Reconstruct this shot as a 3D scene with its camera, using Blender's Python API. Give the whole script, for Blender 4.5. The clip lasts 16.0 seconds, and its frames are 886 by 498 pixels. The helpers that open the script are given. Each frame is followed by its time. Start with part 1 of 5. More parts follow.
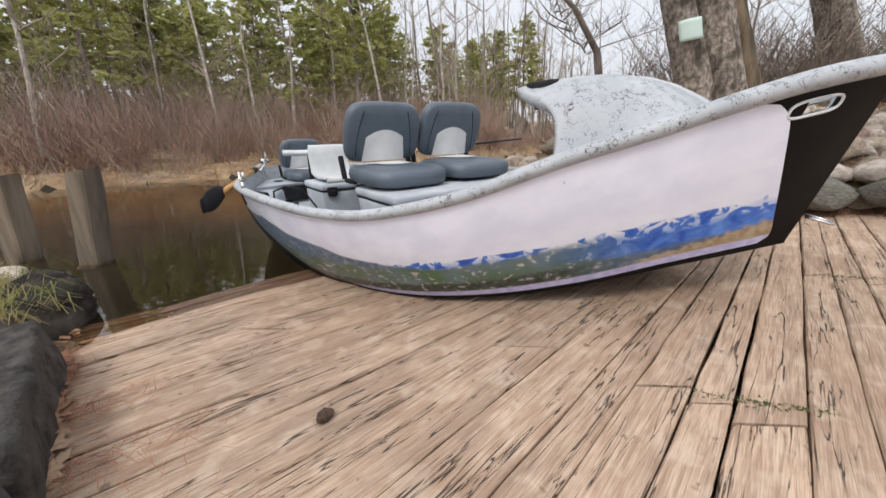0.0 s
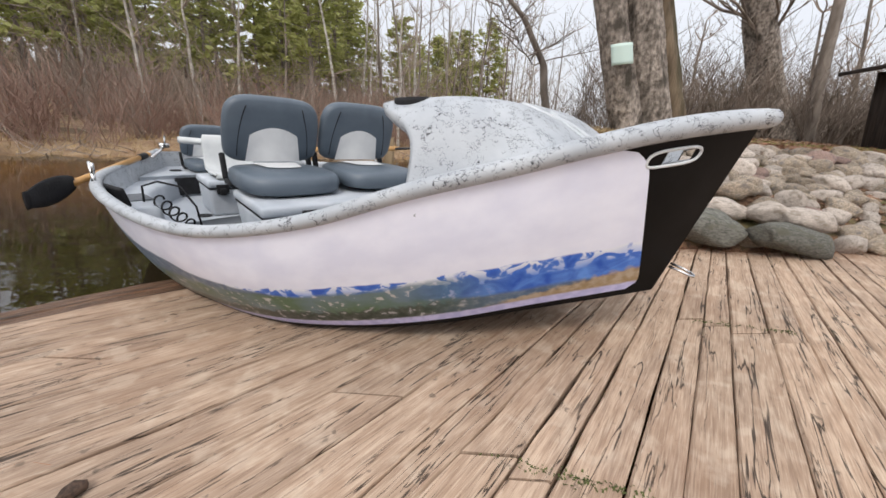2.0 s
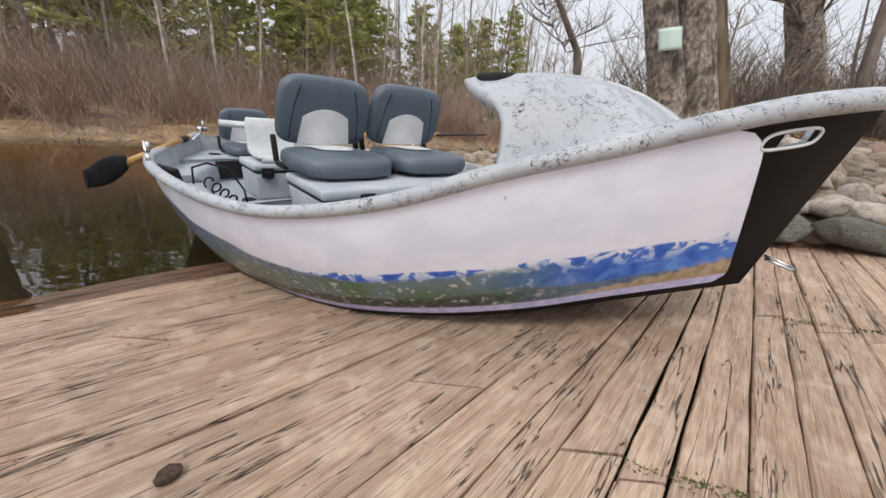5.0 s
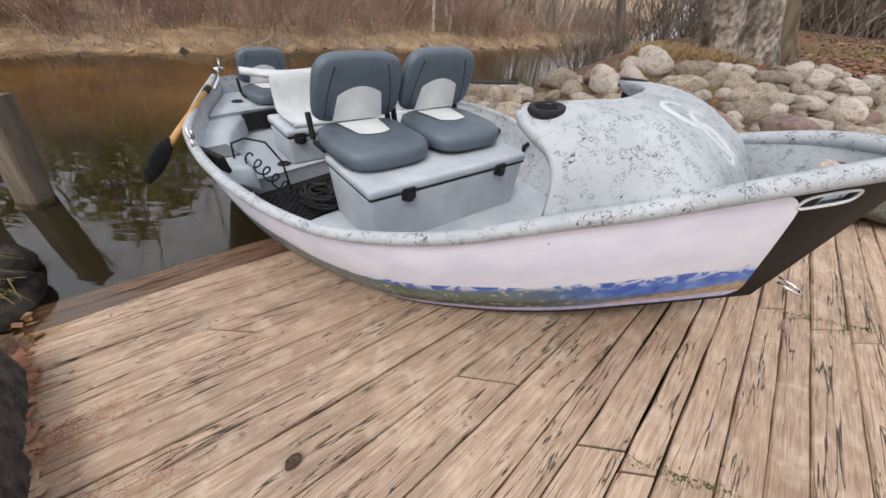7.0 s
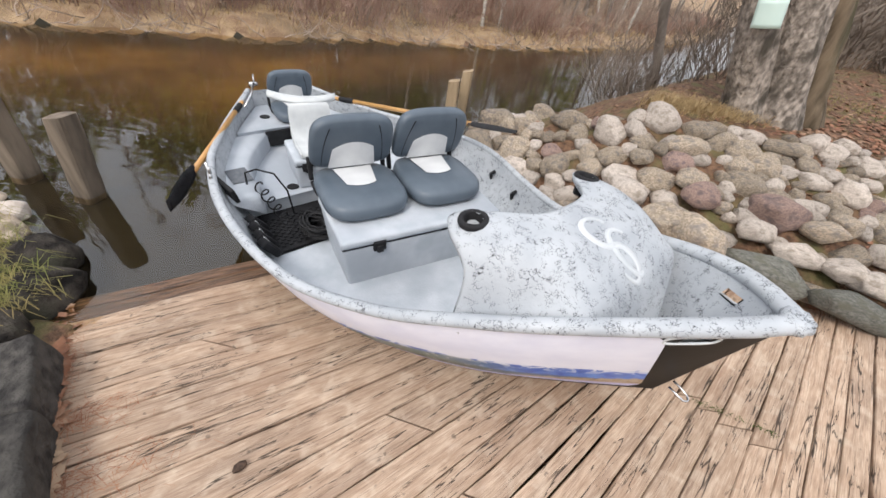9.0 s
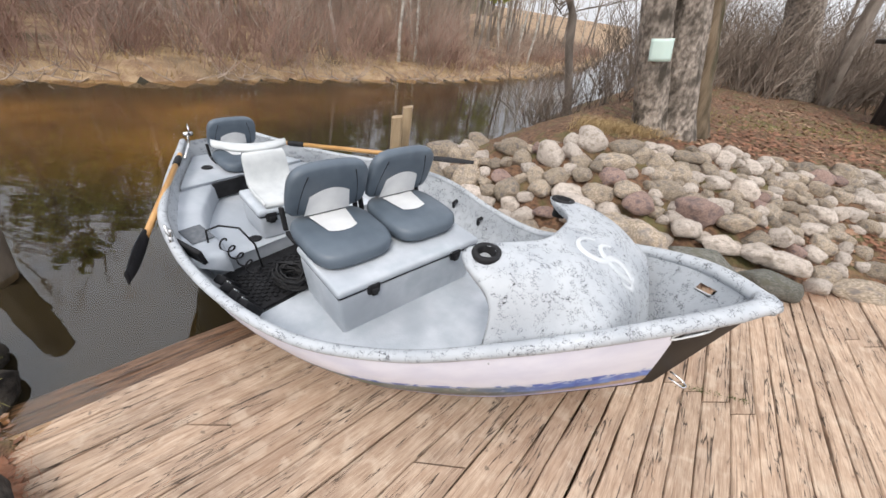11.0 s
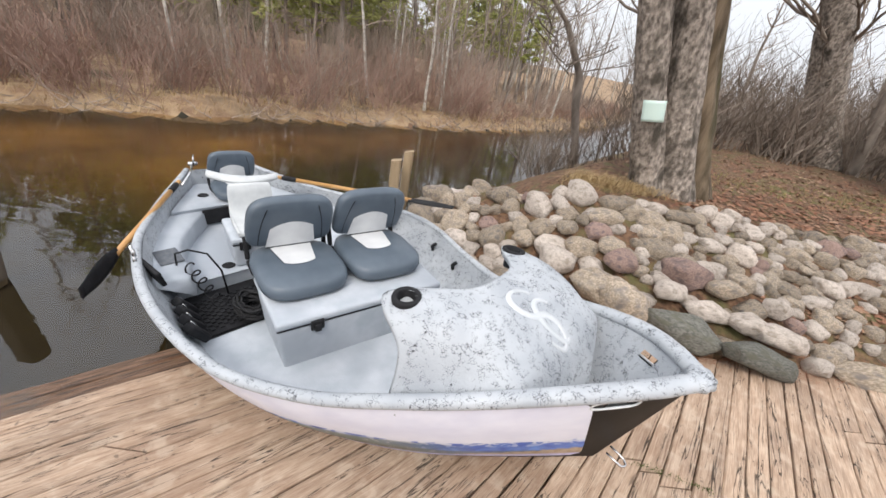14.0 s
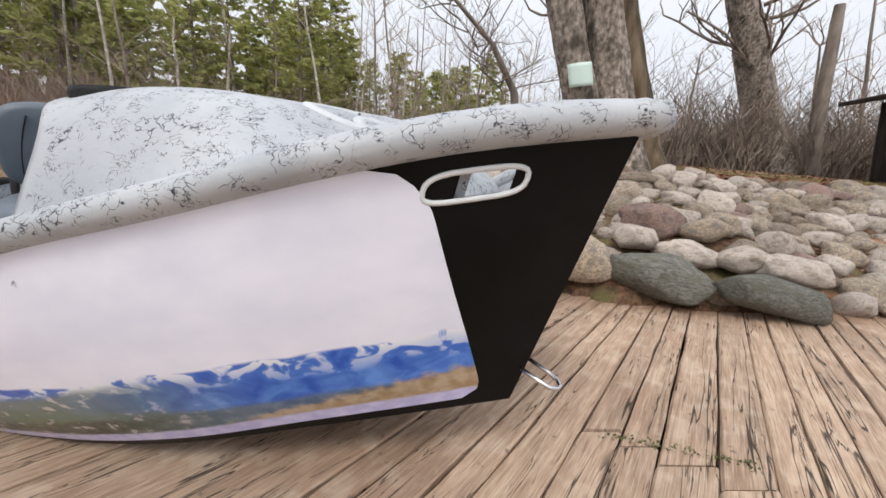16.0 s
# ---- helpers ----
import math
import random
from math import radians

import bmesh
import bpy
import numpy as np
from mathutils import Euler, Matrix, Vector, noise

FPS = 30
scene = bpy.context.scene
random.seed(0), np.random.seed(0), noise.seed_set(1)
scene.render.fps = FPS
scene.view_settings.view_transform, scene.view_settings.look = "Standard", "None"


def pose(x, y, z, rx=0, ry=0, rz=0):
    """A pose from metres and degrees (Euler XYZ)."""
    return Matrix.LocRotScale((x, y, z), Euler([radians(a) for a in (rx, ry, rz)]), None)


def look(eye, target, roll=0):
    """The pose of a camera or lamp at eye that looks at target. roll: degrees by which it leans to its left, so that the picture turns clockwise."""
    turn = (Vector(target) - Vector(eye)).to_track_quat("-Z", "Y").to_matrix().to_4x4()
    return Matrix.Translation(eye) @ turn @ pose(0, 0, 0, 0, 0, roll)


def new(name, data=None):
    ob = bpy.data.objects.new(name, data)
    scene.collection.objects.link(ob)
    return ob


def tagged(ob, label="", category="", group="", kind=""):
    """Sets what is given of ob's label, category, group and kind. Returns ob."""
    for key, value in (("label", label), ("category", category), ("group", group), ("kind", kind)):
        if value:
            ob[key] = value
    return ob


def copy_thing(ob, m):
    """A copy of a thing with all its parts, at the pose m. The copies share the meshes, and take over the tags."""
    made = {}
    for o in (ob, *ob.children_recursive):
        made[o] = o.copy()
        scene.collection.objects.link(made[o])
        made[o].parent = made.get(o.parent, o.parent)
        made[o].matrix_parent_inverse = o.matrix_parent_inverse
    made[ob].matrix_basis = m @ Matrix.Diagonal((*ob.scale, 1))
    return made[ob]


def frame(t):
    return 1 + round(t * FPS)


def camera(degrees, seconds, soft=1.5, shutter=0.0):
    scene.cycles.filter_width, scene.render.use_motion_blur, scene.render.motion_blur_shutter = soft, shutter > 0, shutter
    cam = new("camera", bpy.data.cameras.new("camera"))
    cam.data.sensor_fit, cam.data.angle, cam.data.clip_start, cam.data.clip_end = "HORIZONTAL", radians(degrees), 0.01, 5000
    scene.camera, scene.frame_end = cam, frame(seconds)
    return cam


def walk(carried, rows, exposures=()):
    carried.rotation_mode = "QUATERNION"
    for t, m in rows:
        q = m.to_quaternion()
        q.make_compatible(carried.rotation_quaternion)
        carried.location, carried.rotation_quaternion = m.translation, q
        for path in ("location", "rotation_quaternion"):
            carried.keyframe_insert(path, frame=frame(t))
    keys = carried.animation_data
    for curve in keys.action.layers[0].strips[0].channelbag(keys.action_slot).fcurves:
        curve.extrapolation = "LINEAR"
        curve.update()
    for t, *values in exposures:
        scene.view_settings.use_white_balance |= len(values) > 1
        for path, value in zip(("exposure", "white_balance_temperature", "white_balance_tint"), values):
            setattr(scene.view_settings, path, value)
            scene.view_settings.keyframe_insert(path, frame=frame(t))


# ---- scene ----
cam = camera(100.4, 16.0, soft=1.6)
ROWS = [
    (0.0, 0.0158, 0.02925, 0.9287, 72.15, 1.00, 1.94),
    (0.5, 0.1182, 0.09683, 0.9687, 70.45, 0.87, -0.15),
    (1.0, 0.2712, 0.1516, 1.037, 69.99, -0.30, -1.71),
    (1.5, 0.3462, 0.2098, 1.041, 70.72, -2.11, -2.16),
    (2.0, 0.4455, 0.2346, 1.026, 71.58, -4.26, -2.71),
    (2.5, 0.4511, 0.2315, 0.989, 72.21, -5.05, -2.82),
    (3.0, 0.3918, 0.2304, 0.9882, 72.33, -5.01, -2.27),
    (3.5, 0.2947, 0.2405, 0.9617, 72.54, -5.21, -1.77),
    (4.0, 0.262, 0.2581, 0.9134, 73.04, -5.08, -1.51),
    (4.2, 0.246, 0.2562, 0.9233, 72.82, -5.36, -1.47),
    (6.3, 0.06601, 0.3869, 1.204, 59.77, -3.69, 0.52),
    (6.5, 0.03522, 0.3837, 1.299, 57.50, -4.40, 0.29),
    (7.0, 0.009742, 0.381, 1.451, 54.32, -4.60, 1.01),
    (7.5, 0.03389, 0.3526, 1.593, 52.50, -5.25, 2.60),
    (8.0, 0.08539, 0.3733, 1.745, 51.28, -5.67, 4.56),
    (8.5, 0.2861, 0.4366, 1.869, 50.53, -6.04, 7.60),
    (9.0, 0.3654, 0.4487, 2.003, 50.40, -7.59, 9.75),
    (9.5, 0.3859, 0.4432, 2.08, 50.42, -7.73, 8.81),
    (9.7, 0.347, 0.4117, 2.09, 51.60, -7.85, 6.14),
    (11.8, -0.1654, 0.4547, 1.992, 56.37, -7.71, -4.06),
    (12.0, -0.182, 0.4666, 2.042, 56.13, -7.28, -3.89),
    (12.5, -0.1316, 0.4115, 2.057, 57.62, -7.64, -2.42),
    (13.0, -0.03097, 0.4002, 2.145, 58.39, -8.12, 0.09),
    (13.5, 0.1987, 0.3969, 2.153, 59.82, -9.23, 2.41),
    (14.0, 0.4438, 0.4366, 2.091, 61.71, -9.72, 2.39),
    (14.5, 0.6991, 0.5425, 1.991, 63.06, -8.79, -0.07),
    (15.0, 0.9594, 0.6529, 1.834, 65.01, -7.72, -2.54),
    (15.5, 1.038, 0.7077, 1.49, 68.57, -6.96, -2.82),
    (16.0, 1.21, 0.7907, 1.027, 76.13, -4.80, -1.17),
]
walk(cam, [(t, pose(x, y, z, rx, ry, rz)) for t, x, y, z, rx, ry, rz in ROWS],
     exposures=[(0.0, 0.06), (2.0, 0.10), (4.2, -0.02), (6.5, 0.02), (9.0, 0.31), (12.0, 0.37), (14.5, 0.29), (16.0, 0.10)])

# ---- sky and sun: bright overcast ----
SUN_EL, SUN_AZ = 52.0, 200.0
world = bpy.data.worlds.new("world")
scene.world = world
world.use_nodes = True
wn, wl = world.node_tree.nodes, world.node_tree.links
wn.clear()
sky = wn.new("ShaderNodeTexSky")
sky.sky_type = "NISHITA"
sky.sun_disc = False
sky.sun_elevation, sky.sun_rotation = radians(SUN_EL), radians(SUN_AZ)
sky.dust_density, sky.air_density = 6.0, 1.0
veil = wn.new("ShaderNodeMix")
veil.data_type = "RGBA"
veil.inputs[0].default_value = 0.75
# an overcast sky is about three times as bright overhead as at the horizon
wtc, wsep, wmr = wn.new("ShaderNodeTexCoord"), wn.new("ShaderNodeSeparateXYZ"), wn.new("ShaderNodeMapRange")
wmr.inputs[1].default_value, wmr.inputs[2].default_value = 0.0, 1.0
wmr.inputs[3].default_value, wmr.inputs[4].default_value = 7.2, 13.5
wcomb = wn.new("ShaderNodeVectorMath")
wcomb.operation = "SCALE"
wcomb.inputs[0].default_value = (0.97, 0.985, 1.04)
wl.new(wtc.outputs["Generated"], wsep.inputs[0])
wl.new(wsep.outputs[2], wmr.inputs[0])
wl.new(wmr.outputs[0], wcomb.inputs[3])
wl.new(wcomb.outputs[0], veil.inputs[7])
back = wn.new("ShaderNodeBackground")
back.inputs[1].default_value = 0.12
wout = wn.new("ShaderNodeOutputWorld")
wl.new(sky.outputs[0], veil.inputs[6])
wl.new(veil.outputs[2], back.inputs[0])
wl.new(back.outputs[0], wout.inputs[0])
sun = new("sun", bpy.data.lights.new("sun", "SUN"))
sun.data.energy, sun.data.angle, sun.data.color = 1.25, radians(14), (1.0, 0.96, 0.9)
_az, _el = radians(SUN_AZ), radians(SUN_EL)
sun.matrix_world = look((20 * math.sin(_az) * math.cos(_el), 20 * math.cos(_az) * math.cos(_el), 20 * math.sin(_el)), (0, 0, 0))

# ---- materials ----
def rgba(c):
    return (*c, 1.0)


def mat(name, c1, c2=None, scale=8.0, rough=0.7, bump=0.0, bscale=None, metal=0.0, c3=None, stretch=(1, 1, 1), rnd=0.0, coord="Object", detail=6.0, bdist=0.01, spec=0.5):
    """A procedural material: two or three colours in noise at two scales, a bump, and a change of tone from object to object."""
    m = bpy.data.materials.new(name)
    m.use_nodes = True
    n, l = m.node_tree.nodes, m.node_tree.links
    b = n["Principled BSDF"]
    b.inputs["Roughness"].default_value, b.inputs["Metallic"].default_value = rough, metal
    b.inputs["Specular IOR Level"].default_value = spec
    tc, mp = n.new("ShaderNodeTexCoord"), n.new("ShaderNodeMapping")
    mp.inputs["Scale"].default_value = stretch
    l.new(tc.outputs[coord], mp.inputs[0])
    no = n.new("ShaderNodeTexNoise")
    no.inputs["Scale"].default_value, no.inputs["Detail"].default_value = scale, detail
    l.new(mp.outputs[0], no.inputs["Vector"])
    rp = n.new("ShaderNodeValToRGB")
    rp.color_ramp.elements[0].position, rp.color_ramp.elements[1].position = 0.35, 0.65
    rp.color_ramp.elements[0].color, rp.color_ramp.elements[1].color = rgba(c1), rgba(c2 or c1)
    l.new(no.outputs["Fac"], rp.inputs[0])
    out = rp.outputs[0]
    if c3:
        n2 = n.new("ShaderNodeTexNoise")
        n2.inputs["Scale"].default_value, n2.inputs["Detail"].default_value = scale * 0.23, 4.0
        l.new(mp.outputs[0], n2.inputs["Vector"])
        r2 = n.new("ShaderNodeValToRGB")
        r2.color_ramp.elements[0].position, r2.color_ramp.elements[1].position = 0.5, 0.68
        l.new(n2.outputs["Fac"], r2.inputs[0])
        mx = n.new("ShaderNodeMix")
        mx.data_type = "RGBA"
        mx.inputs[7].default_value = rgba(c3)
        l.new(r2.outputs[0], mx.inputs[0])
        l.new(out, mx.inputs[6])
        out = mx.outputs[2]
    if rnd:
        oi, mr, hs = n.new("ShaderNodeObjectInfo"), n.new("ShaderNodeMapRange"), n.new("ShaderNodeHueSaturation")
        mr.inputs[3].default_value, mr.inputs[4].default_value = 1 - rnd, 1 + rnd
        l.new(oi.outputs["Random"], mr.inputs[0])
        l.new(mr.outputs[0], hs.inputs["Value"])
        l.new(out, hs.inputs["Color"])
        out = hs.outputs[0]
    l.new(out, b.inputs["Base Color"])
    if bump:
        nb = n.new("ShaderNodeTexNoise")
        nb.inputs["Scale"].default_value, nb.inputs["Detail"].default_value = bscale or scale * 3, 8.0
        l.new(mp.outputs[0], nb.inputs["Vector"])
        bp = n.new("ShaderNodeBump")
        bp.inputs["Strength"].default_value, bp.inputs["Distance"].default_value = bump, bdist
        l.new(nb.outputs["Fac"], bp.inputs["Height"])
        l.new(bp.outputs[0], b.inputs["Normal"])
    return m


def chain(m):
    return m.node_tree.nodes, m.node_tree.links, m.node_tree.nodes["Principled BSDF"]


def math_node(n, l, op, a, b=None, clamp=False):
    k = n.new("ShaderNodeMath")
    k.operation, k.use_clamp = op, clamp
    for i, v in enumerate((a, b)):
        if v is None:
            continue
        if isinstance(v, (int, float)):
            k.inputs[i].default_value = v
        else:
            l.new(v, k.inputs[i])
    return k.outputs[0]


def mix_colour(n, l, fac, a, b):
    k = n.new("ShaderNodeMix")
    k.data_type = "RGBA"
    for i, v in ((0, fac), (6, a), (7, b)):
        if isinstance(v, tuple):
            k.inputs[i].default_value = v if len(v) == 4 else rgba(v)
        elif isinstance(v, (int, float)):
            k.inputs[i].default_value = v
        else:
            l.new(v, k.inputs[i])
    return k.outputs[2]


def noise_fac(n, l, vec, scale, detail=4.0, dist=0.0):
    k = n.new("ShaderNodeTexNoise")
    k.inputs["Scale"].default_value, k.inputs["Detail"].default_value, k.inputs["Distortion"].default_value = scale, detail, dist
    if vec is not None:
        l.new(vec, k.inputs["Vector"])
    return k.outputs["Fac"]


def step_fac(n, l, v, lo, hi):
    k = n.new("ShaderNodeMapRange")
    k.inputs[1].default_value, k.inputs[2].default_value = lo, hi
    l.new(v, k.inputs[0])
    return k.outputs[0]


def speckle_material():
    """Light grey gel coat with black thread-like flecks."""
    m = mat("speckled_gelcoat", (0.36, 0.385, 0.415), (0.46, 0.485, 0.51), 5, 0.5, 0.15, 90)
    n, l, b = chain(m)
    tc = n.new("ShaderNodeTexCoord")
    base = b.inputs["Base Color"].links[0].from_socket
    cur = base
    for k, (sc, th) in enumerate(((30.0, 0.014), (52.0, 0.016))):
        no = n.new("ShaderNodeTexNoise")
        no.inputs["Scale"].default_value, no.inputs["Detail"].default_value = 14.0 + 5 * k, 3.0
        l.new(tc.outputs["Object"], no.inputs["Vector"])
        mv = n.new("ShaderNodeMix")
        mv.data_type = "VECTOR"
        mv.inputs[0].default_value = 0.16
        l.new(tc.outputs["Object"], mv.inputs[4])
        l.new(no.outputs["Color"], mv.inputs[5])
        vo = n.new("ShaderNodeTexVoronoi")
        vo.feature = "DISTANCE_TO_EDGE"
        vo.inputs["Scale"].default_value = sc
        l.new(mv.outputs[1], vo.inputs["Vector"])
        line = step_fac(n, l, vo.outputs["Distance"], th * 2.6, th * 1.1)
        patch = step_fac(n, l, noise_fac(n, l, tc.outputs["Object"], 16.0 + 9 * k, 3.0), 0.53, 0.585)
        cur = mix_colour(n, l, math_node(n, l, "MULTIPLY", line, patch), cur, (0.03, 0.033, 0.04))
    l.new(cur, b.inputs["Base Color"])
    return m


def wrap_material():
    """The printed landscape on the hull: pale sky, blue snowy mountains, hills, woods and a pale river."""
    m = bpy.data.materials.new("printed_landscape")
    m.use_nodes = True
    n, l, b = chain(m)
    b.inputs["Roughness"].default_value = 0.28
    uv = n.new("ShaderNodeUVMap")
    sp = n.new("ShaderNodeSeparateXYZ")
    l.new(uv.outputs[0], sp.inputs[0])
    x, y = sp.outputs[0], sp.outputs[1]
    st = n.new("ShaderNodeMapping")
    st.inputs["Scale"].default_value = (5.2, 1.3, 1)
    l.new(uv.outputs[0], st.inputs[0])
    v = st.outputs[0]
    fine = noise_fac(n, l, v, 15.0, 8.0)
    mid = noise_fac(n, l, v, 3.0, 5.0)
    big = noise_fac(n, l, v, 0.9, 3.0)
    sky_c = mix_colour(n, l, step_fac(n, l, mid, 0.35, 0.65), (0.70, 0.72, 0.85), (0.80, 0.82, 0.93))
    # ridge of the mountains, higher towards the bow
    shape = noise_fac(n, l, v, 2.1, 2.5)
    patch = noise_fac(n, l, v, 7.5, 7.0, 0.8)
    ridge = math_node(n, l, "ADD", math_node(n, l, "MULTIPLY", x, -0.24), math_node(n, l, "MULTIPLY", shape, 0.15))
    ridge = math_node(n, l, "ADD", ridge, 0.51)
    soft = math_node(n, l, "SUBTRACT", ridge, y)
    snow = math_node(n, l, "MULTIPLY", step_fac(n, l, patch, 0.50, 0.545), step_fac(n, l, soft, 0.11, 0.01))
    blue = mix_colour(n, l, step_fac(n, l, patch, 0.35, 0.65), (0.012, 0.085, 0.46), (0.11, 0.27, 0.70))
    blue = mix_colour(n, l, snow, blue, (0.75, 0.78, 0.86))
    col = mix_colour(n, l, step_fac(n, l, soft, -0.004, 0.008), sky_c, blue)
    # the grey hill that climbs towards the stern
    hill = math_node(n, l, "ADD", math_node(n, l, "MULTIPLY", step_fac(n, l, x, 0.78, 0.0), 0.64), math_node(n, l, "MULTIPLY", big, 0.20))
    hs = math_node(n, l, "SUBTRACT", math_node(n, l, "ADD", hill, 0.06), y)
    hill_c = mix_colour(n, l, step_fac(n, l, fine, 0.38, 0.62), (0.07, 0.115, 0.20), (0.16, 0.215, 0.28))
    hill_c = mix_colour(n, l, math_node(n, l, "MULTIPLY", step_fac(n, l, patch, 0.60, 0.66), step_fac(n, l, hs, 0.03, 0.12)), hill_c, (0.38, 0.39, 0.41))
    col = mix_colour(n, l, step_fac(n, l, hs, -0.01, 0.02), col, hill_c)
    # green fields and houses in the middle
    gs = math_node(n, l, "SUBTRACT", math_node(n, l, "ADD", math_node(n, l, "MULTIPLY", big, 0.26), math_node(n, l, "ADD", math_node(n, l, "MULTIPLY", x, -0.16), 0.35)), y)
    green = mix_colour(n, l, step_fac(n, l, mid, 0.4, 0.6), (0.09, 0.15, 0.08), (0.14, 0.20, 0.22))
    green = mix_colour(n, l, math_node(n, l, "MULTIPLY", step_fac(n, l, fine, 0.52, 0.58), step_fac(n, l, patch, 0.52, 0.57)), green, (0.50, 0.48, 0.46))
    col = mix_colour(n, l, math_node(n, l, "MULTIPLY", step_fac(n, l, gs, -0.01, 0.03), step_fac(n, l, x, 0.82, 0.66)), col, green)
    # ochre slope near the bow
    os_ = math_node(n, l, "SUBTRACT", math_node(n, l, "ADD", math_node(n, l, "MULTIPLY", step_fac(n, l, x, 0.74, 1.0), 0.17), math_node(n, l, "MULTIPLY", fine, 0.10)), y)
    och = mix_colour(n, l, step_fac(n, l, fine, 0.4, 0.6), (0.30, 0.21, 0.11), (0.42, 0.33, 0.24))
    col = mix_colour(n, l, math_node(n, l, "MULTIPLY", step_fac(n, l, os_, 0.0, 0.03), step_fac(n, l, x, 0.70, 0.80)), col, och)
    # dark woods above the river
    ts = math_node(n, l, "SUBTRACT", math_node(n, l, "ADD", math_node(n, l, "MULTIPLY", fine, 0.20), 0.09), y)
    wood = mix_colour(n, l, step_fac(n, l, fine, 0.4, 0.6), (0.02, 0.035, 0.022), (0.09, 0.10, 0.085))
    wood = mix_colour(n, l, step_fac(n, l, fine, 0.60, 0.63), wood, (0.38, 0.37, 0.38))
    col = mix_colour(n, l, math_node(n, l, "MULTIPLY", step_fac(n, l, ts, 0.0, 0.03), step_fac(n, l, x, 0.80, 0.68)), col, wood)
    river = mix_colour(n, l, step_fac(n, l, fine, 0.4, 0.6), (0.52, 0.50, 0.72), (0.40, 0.39, 0.62))
    col = mix_colour(n, l, step_fac(n, l, math_node(n, l, "ADD", y, math_node(n, l, "MULTIPLY", fine, 0.02)), 0.075, 0.06), col, river)
    l.new(col, b.inputs["Base Color"])
    return m


def plank_material():
    """Weathered wood with long grain along each plank's own x axis, drying cracks, knots and worn pale streaks."""
    m = mat("weathered_plank", (0.40, 0.275, 0.19), (0.52, 0.385, 0.28), 7.0, 0.9, 0.0, stretch=(1.2, 4, 4), rnd=0.12, c3=(0.33, 0.235, 0.17))
    n, l, b = chain(m)
    tc, oi, off = n.new("ShaderNodeTexCoord"), n.new("ShaderNodeObjectInfo"), n.new("ShaderNodeVectorMath")
    # each plank takes its own piece of the grain
    off.operation = "MULTIPLY_ADD"
    comb = n.new("ShaderNodeCombineXYZ")
    l.new(math_node(n, l, "MULTIPLY", oi.outputs["Random"], 37.0), comb.inputs[2])
    off.inputs[1].default_value = (1, 1, 1)
    l.new(tc.outputs["Object"], off.inputs[0])
    l.new(comb.outputs[0], off.inputs[2])

    def along(sx, sy):
        mp = n.new("ShaderNodeMapping")
        mp.inputs["Scale"].default_value = (sx, sy, 6.0)
        l.new(off.outputs[0], mp.inputs[0])
        return mp.outputs[0]

    def veins(vec, scale, wide, thin, distort):
        v = math_node(n, l, "ABSOLUTE", math_node(n, l, "SUBTRACT", noise_fac(n, l, vec, scale, 3.0, distort), 0.5))
        return step_fac(n, l, v, wide, thin)

    fine = noise_fac(n, l, along(5.0, 110), 2.2, 6.0, 0.3)
    grain = noise_fac(n, l, along(2.2, 34), 2.0, 7.0, 0.5)
    thin_cracks = math_node(n, l, "MULTIPLY", veins(along(1.1, 17), 2.2, 0.016, 0.005, 0.3), step_fac(n, l, noise_fac(n, l, along(1.6, 9), 1.6, 2.0), 0.52, 0.58))
    long_cracks = math_node(n, l, "MULTIPLY", veins(along(0.5, 9), 1.7, 0.011, 0.004, 0.2), step_fac(n, l, noise_fac(n, l, along(0.8, 6), 1.3, 2.0), 0.50, 0.55))
    crack = math_node(n, l, "MAXIMUM", thin_cracks, long_cracks)
    base = b.inputs["Base Color"].links[0].from_socket
    col = mix_colour(n, l, math_node(n, l, "MULTIPLY", step_fac(n, l, grain, 0.52, 0.33), 0.5), base, (0.23, 0.15, 0.10))
    col = mix_colour(n, l, math_node(n, l, "MULTIPLY", step_fac(n, l, fine, 0.50, 0.34), 0.38), col, (0.17, 0.11, 0.075))
    col = mix_colour(n, l, math_node(n, l, "MULTIPLY", step_fac(n, l, fine, 0.54, 0.68), 0.45), col, (0.62, 0.50, 0.39))
    geo = n.new("ShaderNodeNewGeometry")
    damp = step_fac(n, l, noise_fac(n, l, geo.outputs["Position"], 1.7, 6.0, 0.4), 0.50, 0.68)
    col = mix_colour(n, l, math_node(n, l, "MULTIPLY", damp, 0.45), col, (0.23, 0.13, 0.078))
    worn = step_fac(n, l, noise_fac(n, l, geo.outputs["Position"], 9.0, 8.0, 0.3), 0.55, 0.66)
    col = mix_colour(n, l, math_node(n, l, "MULTIPLY", worn, 0.35), col, (0.60, 0.49, 0.38))
    spots = step_fac(n, l, noise_fac(n, l, off.outputs[0], 21.0, 3.0), 0.68, 0.74)
    col = mix_colour(n, l, math_node(n, l, "MULTIPLY", spots, 0.6), col, (0.09, 0.07, 0.055))
    col = mix_colour(n, l, math_node(n, l, "MULTIPLY", crack, 0.9), col, (0.03, 0.02, 0.014))
    l.new(col, b.inputs["Base Color"])
    hsum = math_node(n, l, "SUBTRACT", math_node(n, l, "ADD", math_node(n, l, "MULTIPLY", grain, 0.6), math_node(n, l, "MULTIPLY", fine, 0.5)), crack)
    bp = n.new("ShaderNodeBump")
    bp.inputs["Strength"].default_value, bp.inputs["Distance"].default_value = 0.6, 0.010
    l.new(hsum, bp.inputs["Height"])
    l.new(bp.outputs[0], b.inputs["Normal"])
    return m


